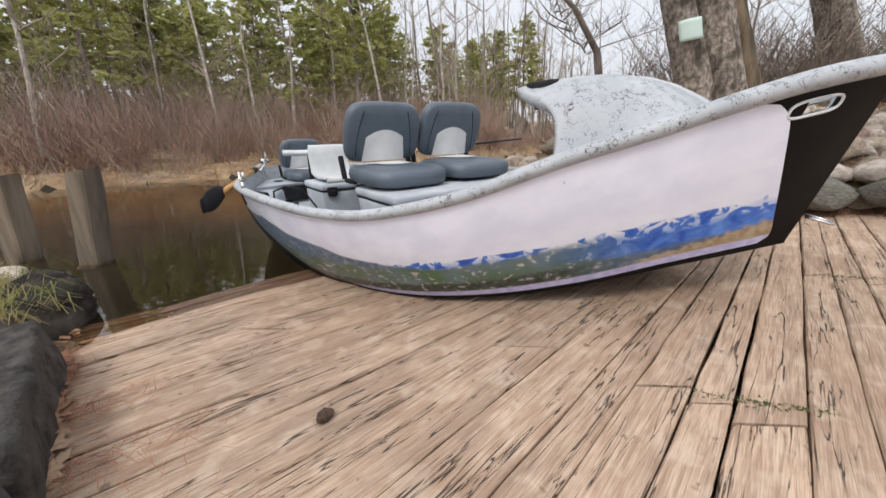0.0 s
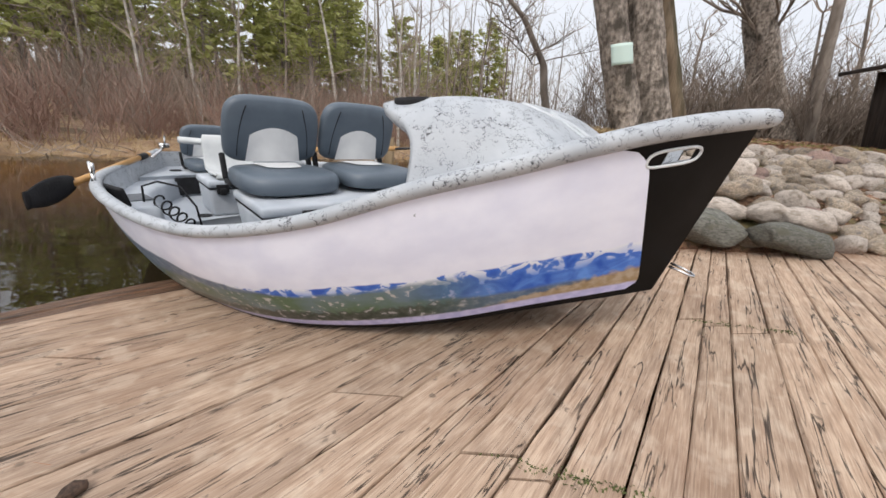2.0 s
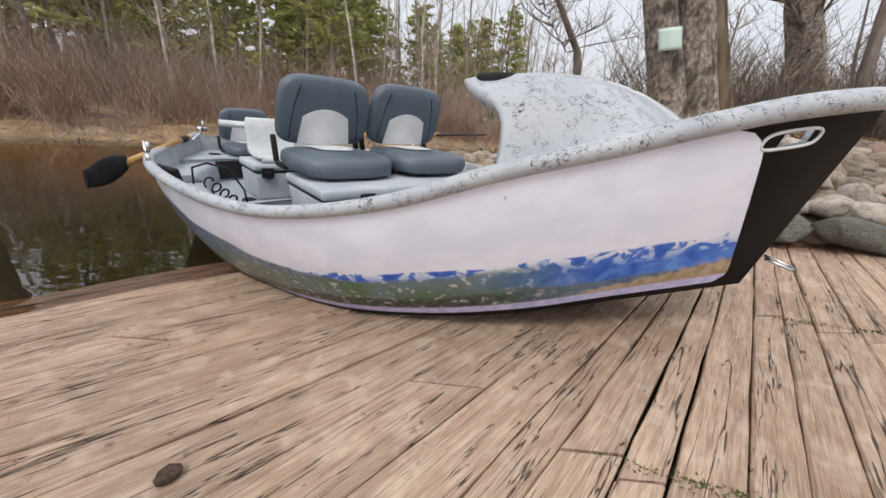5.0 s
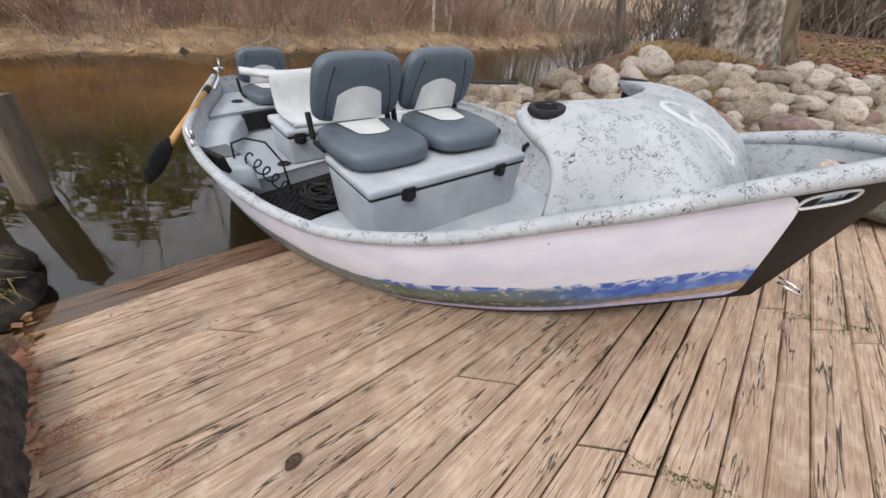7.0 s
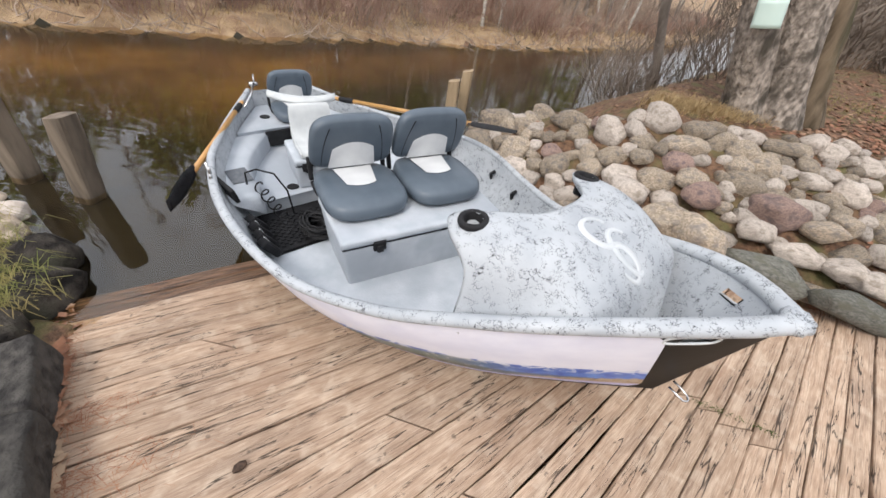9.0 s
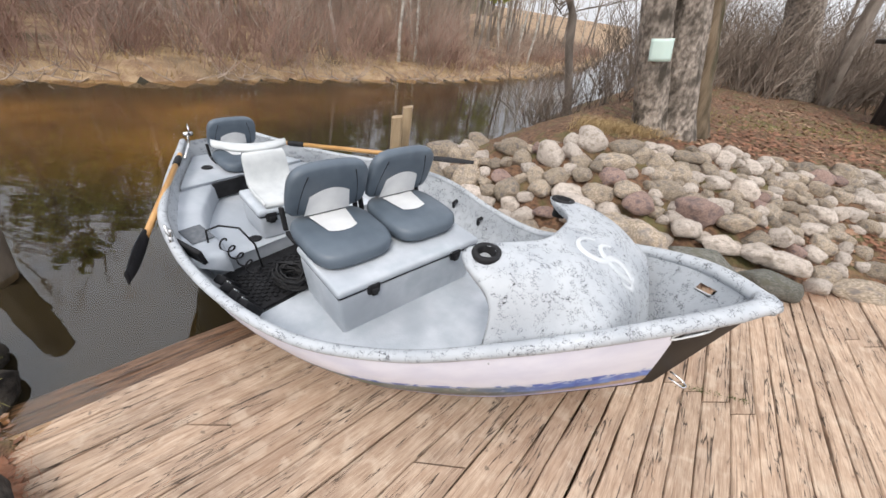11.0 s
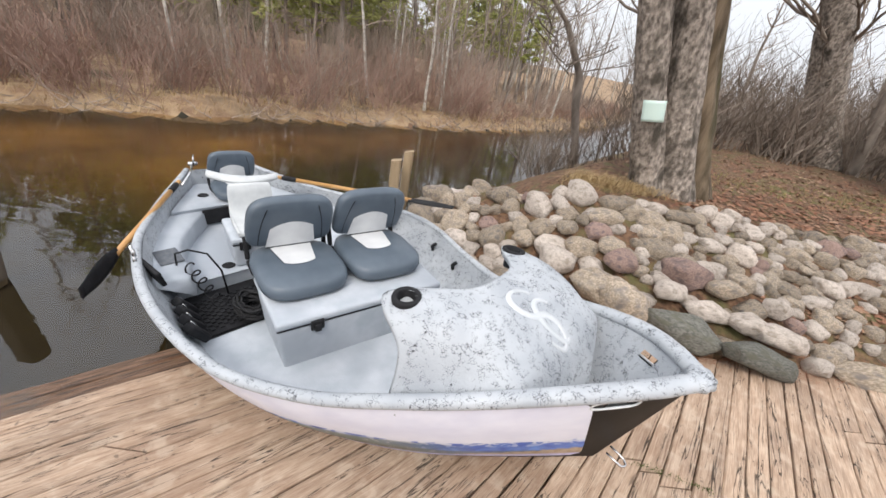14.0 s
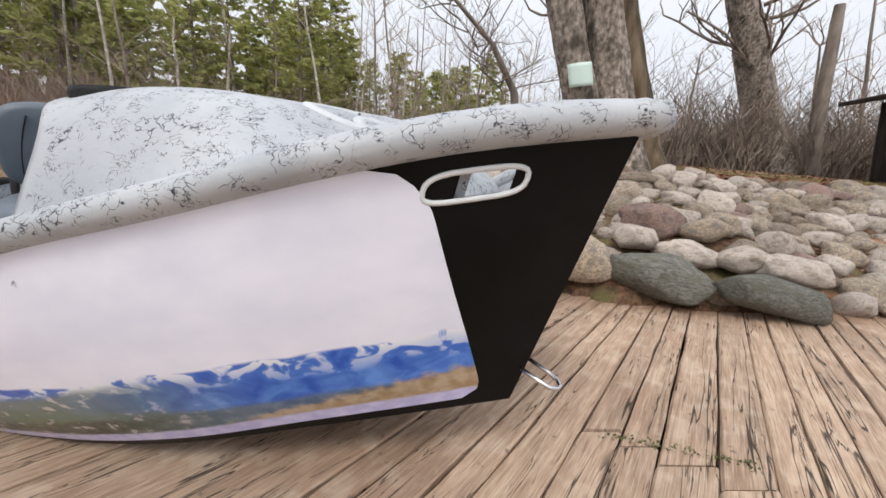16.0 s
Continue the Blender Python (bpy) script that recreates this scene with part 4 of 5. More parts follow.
# perforated mat, rope coil, hose
mat_thing = empty("floor_mat", boat_m(-2.50, -0.66, 0.16))
bm = bmesh.new()
for i in range(15):
    for j in range(36):
        if (i + j) % 2 == 0:
            box((0.022, 0.026, 0.010), (-0.175 + 0.025 * i, -0.42 + 0.030 * j, 0.012), 0, bm=bm)
box((0.46, 1.12, 0.008), (0, 0.11, 0.004), 0.003, 1, bm=bm)
part("mat_grid", bm, M_RUBBER, mat_thing, "black perforated rubber", smooth=False)
tagged(mat_thing, "black perforated rubber mat in the footwell", "mat")
pts = []
rng = random.Random(5)
for k in range(560):
    a = k * 0.30
    r = 0.105 + 0.025 * math.sin(k * 0.037) + rng.uniform(-0.012, 0.012)
    pts.append((r * math.cos(a) * 1.15, r * math.sin(a) * 0.85, 0.012 + 0.09 * k / 560 * (0.6 + 0.4 * math.sin(a * 0.7)) + rng.uniform(0, 0.01)))
rope = mesh_object("rope_coil", tube(pts, 0.0075, 6), M_ROPE)
rope.matrix_world = boat_m(-2.36, -0.74, 0.19)
tagged(rope, "heap of coiled black rope on the mat", "rope")
pts = [(-2.75 + 0.10 * t / 160 * 4, -1.00 + 0.035 * math.cos(t * 0.2) + 0.06 * (t / 160), 0.45 - 0.12 * (t / 160) + 0.035 * math.sin(t * 0.2)) for t in range(161)]
cable = mesh_object("coiled_cable", tube([tuple(Vector(p)) for p in pts], 0.006, 6), M_RUBBER)
cable.matrix_world = BOAT
tagged(cable, "springy black coiled cable by the side bench", "cable")
pts = [(-2.83, -1.05, 0.43), (-2.82, -1.05, 0.53), (-2.78, -0.98, 0.56), (-2.72, -0.88, 0.53), (-2.66, -0.82, 0.40), (-2.64, -0.80, 0.20)]
bm = tube(pts, 0.007, 8)
hose = mesh_object("tiller_hose", bm, M_RUBBER)
hose.matrix_world = BOAT
tagged(hose, "thin black hose looping off the side bench", "hose")


# oars
def oar(p0, p1, label, upright=False):
    a, b = Vector(p0), Vector(p1)
    d = (b - a).normalized()
    q = d.to_track_quat("X", "Z").to_matrix().to_4x4()
    ob = empty("oar", Matrix.Translation(BOAT @ a) @ (BOAT.to_3x3().to_4x4() @ q))
    ln = (b - a).length
    part("grip", tube([(0.0, 0, 0), (0.01, 0, 0), (0.07, 0, 0)], [0.014, 0.019, 0.019], 12), M_OARWOOD, ob)
    part("sleeve", tube([(0.07, 0, 0), (0.09, 0, 0), (0.22, 0, 0), (0.24, 0, 0)], [0.019, 0.026, 0.026, 0.02], 12), M_RUBBER, ob, "black rubber sleeve")
    part("shaft", tube([(0.24, 0, 0), (ln - 0.42, 0, 0)], [0.021, 0.020], 12), M_OARWOOD, ob, "varnished wooden shaft")
    rows = []
    for i in range(13):
        t = i / 12
        w = 0.018 + 0.052 * math.sin(math.pi * min(1.0, 0.12 + t * 0.80)) ** 0.8 if t < 0.97 else 0.045
        rows.append([Vector((ln - 0.44 + 0.44 * t, 0.009 * math.sin(k) * (1.3 - t * 0.6), w * math.cos(k)) if upright else (ln - 0.44 + 0.44 * t, w * math.cos(k), 0.009 * math.sin(k) * (1.3 - t * 0.6))) for k in (2 * math.pi * j / 12 for j in range(12))])
    bm = grid_mesh(rows, close_v=True)
    bm.faces.new(list(bm.verts)[-12:])
    part("blade", bm, M_RUBBER, ob, "glossy black blade")
    return tagged(ob, label, "oar", "pair of oars")


oar((-4.02, -0.66, 0.60), (-2.60, -1.57, 0.53), "wooden oar with black blade hanging over the gunwale", True)
oar((-3.70, 0.12, 0.66), (-2.0, 0.96, 0.84), "wooden oar with black blade resting on the far gunwale")


# ---- posts in the water ----
def post(x, y, top, w, lean, material, label, seed, bottom=-0.5):
    rows = []
    rng2 = random.Random(seed)
    for i in range(9):
        z = bottom + (top - bottom) * i / 8
        k = w / 2 * (1 + 0.05 * rng2.uniform(-1, 1)) * (1.06 - 0.06 * i / 8)
        row = []
        for j in range(16):
            a = 2 * math.pi * j / 16
            c, s = spow(math.cos(a), 0.5), spow(math.sin(a), 0.5)
            row.append(Vector((x + lean[0] * z + c * k, y + lean[1] * z + s * k, z + (0.015 * c if i == 8 else 0))))
        rows.append(row)
    bm = grid_mesh(rows, close_v=True)
    last = list(bm.verts)[-16:]
    bm.faces.new(last)
    bmesh.ops.recalc_face_normals(bm, faces=bm.faces[:])
    ob = mesh_object("mooring_post", bm, material, smooth=False)
    return tagged(ob, label, "post", "posts in the river")


post(-2.79, 2.65, 0.70, 0.17, (0.20, -0.04), M_POST, "weathered grey square post standing in the water", 1)
post(-3.46, 2.72, 0.66, 0.17, (0.16, -0.06), M_POST, "weathered grey post beside rounded shore stones", 2)
post(-0.03, 5.48, 0.82, 0.13, (0.02, 0.0), M_POST_TAN, "tan wooden post behind the boat", 3)
post(-0.14, 5.22, 0.745, 0.13, (0.0, 0.0), M_POST_TAN, "shorter tan wooden post behind the boat", 4)

# ---- stones of the near bank ----
stone_bank = empty("stone_bank")
tagged(stone_bank, "sloping bank of rounded field stones beside the ramp", "stone bank", kind="structure")


def line_at(poly, f):
    """Point at fraction f of an open polyline by length."""
    ls = [math.hypot(b[0] - a[0], b[1] - a[1]) for a, b in zip(poly, poly[1:])]
    d = f * sum(ls)
    for (a, b), ln in zip(zip(poly, poly[1:]), ls):
        if d <= ln:
            return (a[0] + (b[0] - a[0]) * d / ln, a[1] + (b[1] - a[1]) * d / ln)
        d -= ln
    return poly[-1]


SHAPES = []
for k in range(14):
    bm = boulder(1.12, 1.12, 1.08, 20 + k * 1.7, 3, 0.20)
    rf = random.Random(60 + k)
    cuts = []
    for _ in range(9):
        w = Vector((rf.gauss(0, 1), rf.gauss(0, 1), rf.gauss(0, 0.8))).normalized()
        cuts.append((w, rf.uniform(0.70, 0.95)))
    for v in bm.verts:
        for w, d in cuts:
            over = v.co.dot(w) - d
            if over > 0:
                v.co -= w * over * 0.88
    me = bpy.data.meshes.new("stone")
    bm.to_mesh(me)
    bm.free()
    for p in me.polygons:
        p.use_smooth = True
    SHAPES.append(me)
STONE_MATS = [M_STONE] * 8 + [M_STONE_PALE] * 6 + [M_STONE_PINK]
SHAPE_SETS = {}


def stone(x, y, z, r, material, rng2, flat=0.6, yaw=None, stretch=None, shape=None):
    key = (shape if shape is not None else rng2.randrange(14), material.name)
    if key not in SHAPE_SETS:
        me = SHAPES[key[0]].copy()
        me.materials.append(material)
        SHAPE_SETS[key] = me
    ob = new("stone", SHAPE_SETS[key])
    sx, sy = stretch or (rng2.uniform(0.95, 1.25), rng2.uniform(0.85, 1.1))
    ob.matrix_world = pose(x, y, z, rng2.uniform(-14, 14), rng2.uniform(-14, 14), yaw if yaw is not None else rng2.uniform(0, 360)) @ Matrix.Diagonal((r * sx, r * sy, r * flat, 1))
    ob.parent = stone_bank
    return ob


rng = random.Random(11)
placed = []
# chosen stones along the foot, seen close from the bow
for x, y, z, r, mt, sx, sy, yaw in (
        (3.28, 2.64, 0.44, 0.155, M_STONE_DARK, 1.75, 0.75, -8), (2.74, 2.86, 0.46, 0.185, M_STONE_DARK, 1.6, 0.85, -22), (2.98, 3.0, 0.57, 0.115, M_STONE_PALE, 1.6, 0.8, -5),
        (2.74, 3.16, 0.62, 0.125, M_STONE_PALE, 1.15, 0.95, 20), (3.26, 2.90, 0.58, 0.12, M_STONE_PALE, 1.3, 0.9, -25), (2.30, 3.06, 0.50, 0.22, M_STONE, 1.1, 1.0, 10),
        (2.95, 3.36, 0.72, 0.17, M_STONE_PINK, 1.3, 0.9, -10), (3.48, 2.80, 0.56, 0.13, M_STONE_PALE, 1.5, 0.9, -15), (2.38, 3.42, 0.70, 0.14, M_STONE_PINK, 1.2, 0.8, 0),
        (3.20, 3.20, 0.70, 0.12, M_STONE, 1.4, 0.9, -20), (1.95, 3.25, 0.50, 0.20, M_STONE, 1.1, 1.0, 40), (1.65, 3.50, 0.55, 0.19, M_STONE_PALE, 1.1, 0.9, 70),
        (3.62, 3.08, 0.66, 0.12, M_STONE_PALE, 1.0, 0.9, 30), (3.42, 3.30, 0.74, 0.11, M_STONE, 1.1, 0.9, 0), (4.25, 2.66, 0.40, 0.16, M_STONE, 2.2, 0.7, -6), (3.95, 2.80, 0.47, 0.12, M_STONE, 1.3, 0.8, 12)):
    x -= 0.16 if x > 2.2 else 0.0
    stone(x, y, z, r, mt, rng, 0.72, yaw, (sx, sy))
    placed.append((x, y, r * 1.15))
tries = 0
while tries < 14000 and len(placed) < 290:
    tries += 1
    f = rng.random() ** 1.25 * 0.60
    g = rng.uniform(0.02, 1.04)
    a, b = line_at(FOOT_LINE, f), line_at(TOP_LINE, f * 0.97)
    x, y = a[0] + (b[0] - a[0]) * g, a[1] + (b[1] - a[1]) * g
    r = rng.choice((0.07, 0.085, 0.10, 0.115, 0.13, 0.15)) * (1.22 if x < 2.4 else 0.95)
    if x > 4.3 and y < 3.2 + 0.1 * (x - 4.3):
        continue
    if any((x - p) ** 2 + (y - q) ** 2 < ((r + s) * 0.64) ** 2 for p, q, s in placed):
        continue
    stone(x, y, ground_z(x, y) + r * 0.07, r, rng.choice(STONE_MATS), rng, rng.uniform(0.55, 0.8))
    placed.append((x, y, r))
# stones at the water's edge beyond the ramp
for x, y, r in ((0.25, 4.55, 0.2), (0.52, 5.0, 0.2), (0.75, 5.5, 0.22), (1.0, 6.0, 0.18), (1.2, 6.4, 0.2), (0.3, 4.95, 0.16)):
    stone(x, y, max(0.02, ground_z(x, y)) + r * 0.15, r, rng.choice(STONE_MATS), rng, 0.75)


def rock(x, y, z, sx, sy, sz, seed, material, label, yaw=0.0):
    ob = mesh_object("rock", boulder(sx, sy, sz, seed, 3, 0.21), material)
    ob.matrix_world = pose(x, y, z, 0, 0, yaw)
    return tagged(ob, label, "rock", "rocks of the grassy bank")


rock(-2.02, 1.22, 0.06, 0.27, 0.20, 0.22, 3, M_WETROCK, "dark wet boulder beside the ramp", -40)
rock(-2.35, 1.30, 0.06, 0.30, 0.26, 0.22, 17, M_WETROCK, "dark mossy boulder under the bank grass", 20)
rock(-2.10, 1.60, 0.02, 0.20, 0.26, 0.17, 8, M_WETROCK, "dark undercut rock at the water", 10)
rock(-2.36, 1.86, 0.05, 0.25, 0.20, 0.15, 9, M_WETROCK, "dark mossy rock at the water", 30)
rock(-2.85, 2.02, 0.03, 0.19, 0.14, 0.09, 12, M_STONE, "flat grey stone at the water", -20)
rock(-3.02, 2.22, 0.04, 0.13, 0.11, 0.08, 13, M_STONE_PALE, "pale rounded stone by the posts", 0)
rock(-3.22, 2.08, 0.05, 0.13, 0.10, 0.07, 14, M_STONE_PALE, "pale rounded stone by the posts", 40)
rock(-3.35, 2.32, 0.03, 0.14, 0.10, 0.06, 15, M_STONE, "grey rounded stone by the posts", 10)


def edging_block(x, y, z, ln, wd, ht, yaw, seed):
    """A roughly squared block of dark stone with worn edges and an uneven face."""
    bm = box((ln, wd, ht), (0, 0, 0), 0.035, 3)
    bmesh.ops.subdivide_edges(bm, edges=[e for e in bm.edges if e.calc_length() > 0.1], cuts=5, use_grid_fill=True)
    for v in bm.verts:
        q = v.co * 5 + Vector((seed, seed * 2, 0))
        v.co += Vector((noise.noise(q), noise.noise(q + Vector((9, 0, 0))), noise.noise(q + Vector((0, 9, 0))))) * 0.022
    ob = mesh_object("edging_block", bm, M_BLOCK)
    ob.matrix_world = pose(x, y, z, 3 * math.sin(seed), 3 * math.cos(seed), yaw)
    return tagged(ob, "dark squared stone block edging the timber ramp", "stone block", "blocks along the ramp")


edging_block(-1.62, 1.00, 0.11, 0.46, 0.40, 0.26, -46, 1.0)
edging_block(-1.29, 0.66, 0.12, 0.47, 0.42, 0.27, -47, 2.3)
edging_block(-0.96, 0.31, 0.11, 0.45, 0.40, 0.28, -46, 3.1)
edging_block(-1.94, 0.70, 0.12, 0.44, 0.40, 0.26, -44, 4.2)
edging_block(-1.61, 0.35, 0.12, 0.46, 0.42, 0.26, -48, 5.7)

# ---- plants ----
class Soup:
    """Collects thin tapered tubes and small leaves as plain arrays."""

    def __init__(self):
        self.v, self.f = [], []

    def stem(self, pts, r0, r1, sides=3):
        n0, n = len(self.v), len(pts)
        for i, p in enumerate(pts):
            q, o = pts[min(i + 1, n - 1)], pts[max(i - 1, 0)]
            d = (q - o)
            d.normalize()
            s = d.cross(Vector((0.3, 0.9, 0.1))).normalized()
            t = s.cross(d)
            r = r0 + (r1 - r0) * i / (n - 1)
            for k in range(sides):
                a = 2 * math.pi * k / sides
                self.v.append(p + r * (math.cos(a) * s + math.sin(a) * t))
        for i in range(n - 1):
            for k in range(sides):
                a, b = n0 + i * sides + k, n0 + i * sides + (k + 1) % sides
                self.f.append((a, b, b + sides, a + sides))

    def blade(self, p, q, w):
        d = (q - p)
        s = d.cross(Vector((0.2, 0.1, 1))).normalized() * w
        n0 = len(self.v)
        self.v += [p - s, p + s, q + s * 0.3, q - s * 0.3]
        self.f.append((n0, n0 + 1, n0 + 2, n0 + 3))

    def leaf(self, p, a, b):
        n0 = len(self.v)
        self.v += [p - a, p + b, p + a, p - b]
        self.f.append((n0, n0 + 1, n0 + 2, n0 + 3))

    def done(self, name, material, smooth=False):
        return from_arrays(name, self.v, self.f, material, smooth)


def rand_dir(rng2, up=0.0):
    a = rng2.uniform(0, 2 * math.pi)
    return Vector((math.cos(a), math.sin(a), up)).normalized()


def grow(soup, rng2, p, d, length, r, depth, sides=3, wander=0.22, split=4):
    """A branch that wanders upward and carries smaller ones."""
    pts, q, dd = [p.copy()], p.copy(), d.copy()
    n = 5
    for i in range(n):
        dd = (dd + Vector((rng2.uniform(-1, 1), rng2.uniform(-1, 1), rng2.uniform(-0.5, 0.8))) * wander).normalized()
        q = q + dd * length / n
        pts.append(q.copy())
    soup.stem(pts, r, r * (0.45 if depth else 0.25), sides)
    if depth:
        for k in range(split):
            i = rng2.randint(1, n)
            grow(soup, rng2, pts[i], (dd * 0.6 + rand_dir(rng2, 0.4) * 0.8).normalized(), length * rng2.uniform(0.4, 0.65), r * 0.5, depth - 1, 3, wander * 1.15, split)


rng = random.Random(21)
shore_samples = []
for i in range(400):
    x, y = line_at(FAR_SHORE[1:-1], i / 399)
    x2, y2 = line_at(FAR_SHORE[1:-1], min(1.0, i / 399 + 0.002))
    d = Vector((x2 - x, y2 - y, 0))
    if d.length < 1e-6:
        continue
    d.normalize()
    shore_samples.append((x, y, d))


def far_place(lo, hi):
    while True:
        x, y, d = rng.choice(shore_samples)
        f = rng.uniform(lo, hi)
        px, py = x - d.y * f, y + d.x * f
        if math.hypot(px, py) < 60 and py > 0:
            return px, py


# thicket on the far bank, in two tones
for name, mt, count, lo, hi in (("thicket", M_TWIG_RED, 300, 0.35, 3.0), ("thicket", M_TWIG, 330, 0.8, 7.5)):
    soup = Soup()
    for _ in range(count):
        x, y = far_place(lo, hi)
        z = ground_z(x, y)
        far = math.hypot(x, y) / 12
        h = rng.uniform(0.9, 2.1) * (1.45 if lo > 0.5 else 0.95) * (0.34 if x > 0.10 * y else 1.0)
        for k in range(13):
            p = Vector((x + rng.uniform(-0.25, 0.25), y + rng.uniform(-0.25, 0.25), z - 0.05))
            grow(soup, rng, p, (rand_dir(rng, 0) * rng.uniform(0.1, 0.9) + Vector((0, 0, 1))).normalized(), h * rng.uniform(0.5, 1.0), 0.010 * far ** 0.5, 1, 3, 0.2, 4)
    ob = soup.done(name, mt)
    tagged(ob, "dense leafless brown shrubs along the far river bank", "shrubs", kind="stuff")

# dry grass along the far water line
soup = Soup()
for _ in range(7000):
    x, y = far_place(0.05, 1.3)
    z = ground_z(x, y)
    d = rand_dir(rng, rng.uniform(0.4, 1.6))
    p = Vector((x, y, z - 0.02))
    soup.blade(p, p + d * rng.uniform(0.12, 0.32), 0.006)
tagged(soup.done("bank_grass", M_DRYGRASS), "pale dry grass hanging over the far bank", "grass", kind="stuff")
# brush and roots overhanging the water
soup = Soup()
for _ in range(260):
    x, y = far_place(-0.15, 0.35)
    p = Vector((x, y, max(0.0, ground_z(x, y))))
    grow(soup, rng, p, rand_dir(rng, 0.25), rng.uniform(0.4, 1.0), 0.012, 1, 3, 0.35, 3)
tagged(soup.done("driftwood_brush", M_TWIG), "tangled bare brush and roots at the water line", "brush", kind="stuff")


# trees of the far woods
def pine(x, y, h, seed, lean=0.0):
    r2 = random.Random(seed)
    z = ground_z(x, y) - 0.05
    ob = empty("pine_tree", pose(x, y, z))
    top = Vector((lean * h, 0, h))
    soup = Soup()
    soup.stem([Vector((0, 0, 0)), top * 0.33, top * 0.66, top], 0.011 * h + 0.03, 0.012, 7)
    crown = Soup()
    n = int(34 + h * 4)
    for i in range(n):
        f = 0.30 + 0.68 * (i / n) ** 0.9
        d = rand_dir(r2, r2.uniform(-0.05, 0.35))
        ln = h * 0.27 * (1.12 - f) ** 0.6 * r2.uniform(0.5, 1.2)
        a = top * f
        b = a + d * ln
        soup.stem([a, a.lerp(b, 0.5) + Vector((0, 0, -0.03)), b], 0.012 + 0.0015 * h, 0.005)
        for k in range(int(6 + ln * 9)):
            c = a.lerp(b, r2.uniform(0.25, 1.05)) + Vector((r2.uniform(-1, 1), r2.uniform(-1, 1), r2.uniform(-0.5, 0.6))) * 0.16
            s = r2.uniform(0.08, 0.17)
            u = rand_dir(r2, r2.uniform(-0.6, 0.9)) * s
            crown.leaf(c, u, u.cross(rand_dir(r2, 0.5)).normalized() * s * 0.45)
            u2 = rand_dir(r2, r2.uniform(-0.6, 0.9)) * s
            crown.leaf(c, u2, u2.cross(rand_dir(r2, 0.5)).normalized() * s * 0.4)
    t = soup.done("trunk", M_TRUNK)
    c = crown.done("crown", M_PINE)
    t.parent = c.parent = ob
    return tagged(ob, "tall pine with ragged green crown in the far woods", "pine tree", "pines of the far woods")


def bare_tree(x, y, h, seed, material, r=0.05, lean=(0.0, 0.0), split=5, z=None, label="slender leafless tree in the far woods", group="bare trees of the far woods"):
    r2 = random.Random(seed)
    z0 = ground_z(x, y) - 0.05 if z is None else z
    ob = empty("bare_tree", pose(x, y, z0))
    soup = Soup()
    pts = [Vector((lean[0] * h * k / 6 + 0.05 * r2.uniform(-1, 1) * (k > 0), lean[1] * h * k / 6 + 0.05 * r2.uniform(-1, 1), h * k / 6)) for k in range(7)]
    soup.stem(pts, r, r * 0.3, 7)
    tr = soup.done("trunk", material, True)
    br = Soup()
    for k in range(split * 3):
        i = r2.randint(2, 6)
        grow(br, r2, pts[i], rand_dir(r2, 0.7), h * r2.uniform(0.10, 0.24), r * 0.30, 2, 3, 0.25, 3)
    b = br.done("branch_crown", M_TWIG)
    tr.parent = b.parent = ob
    return tagged(ob, label, "bare tree", group)


for k in range(66):
    x, y = far_place(3.5, 15.0)
    while x - 0.3 > 0.20 * y:
        x, y = far_place(3.5, 15.0)
    if k >= 48:
        x, y = rng.uniform(-17, -1.5), rng.uniform(10.5, 22)
        while side_of(FAR_SHORE, x, y) < 3.5:
            x, y = rng.uniform(-17, -1.5), rng.uniform(10.5, 22)
    pine(x, y, rng.uniform(4.3, 7.4), 300 + k, rng.uniform(-0.06, 0.02))
for k in range(165):
    x, y = far_place(0.8, 11.0)
    b = rng.random() < 0.45
    bare_tree(x, y, rng.uniform(3.5, 7.5), 600 + k, M_BIRCH if b else M_TRUNK, rng.uniform(0.035, 0.075), (rng.uniform(-0.18, 0.10), 0), 3)

# distant woods as a plain ragged belt
rows = [[], [], []]
for i in range(1201):
    x, y = line_at(FAR_SHORE, i / 1200)
    x2, y2 = line_at(FAR_SHORE, min(1, i / 1200 + 0.004))
    d = Vector((x2 - x, y2 - y, 0))
    d = d.normalized() if d.length > 1e-6 else Vector((0.5, 0.86, 0))
    px, py = x - d.y * 17, y + d.x * 17
    h = 3.3 + 1.5 * noise.noise(Vector((i * 0.03, 0, 3))) + 1.3 * noise.noise(Vector((i * 0.37, 4, 3)))
    h *= max(0.15, min(1.0, 1.0 - 0.9 * (px - 0.16 * py) / 3.0)) if px > 0.16 * py else 1.0
    for r_, z in zip(rows, (-1, h * 0.5, h)):
        r_.append((px, py, z))
# colours are lightened to put distance haze into the belt
M_WOODS = mat("distant_woods", (0.15, 0.125, 0.09), (0.30, 0.255, 0.19), 5, 0.95, stretch=(1, 1, 0.12), c3=(0.11, 0.125, 0.055))
tagged(mesh_object("backdrop", grid_mesh(rows), M_WOODS), "brown-green belt of distant woods", "woods", kind="structure")

# ---- right bank: the big tree with several stems ----
big = empty("big_tree", pose(-0.05, -0.16, 0))
tagged(big, "old multi-stemmed tree with furrowed, mossy bark on the bank", "tree")


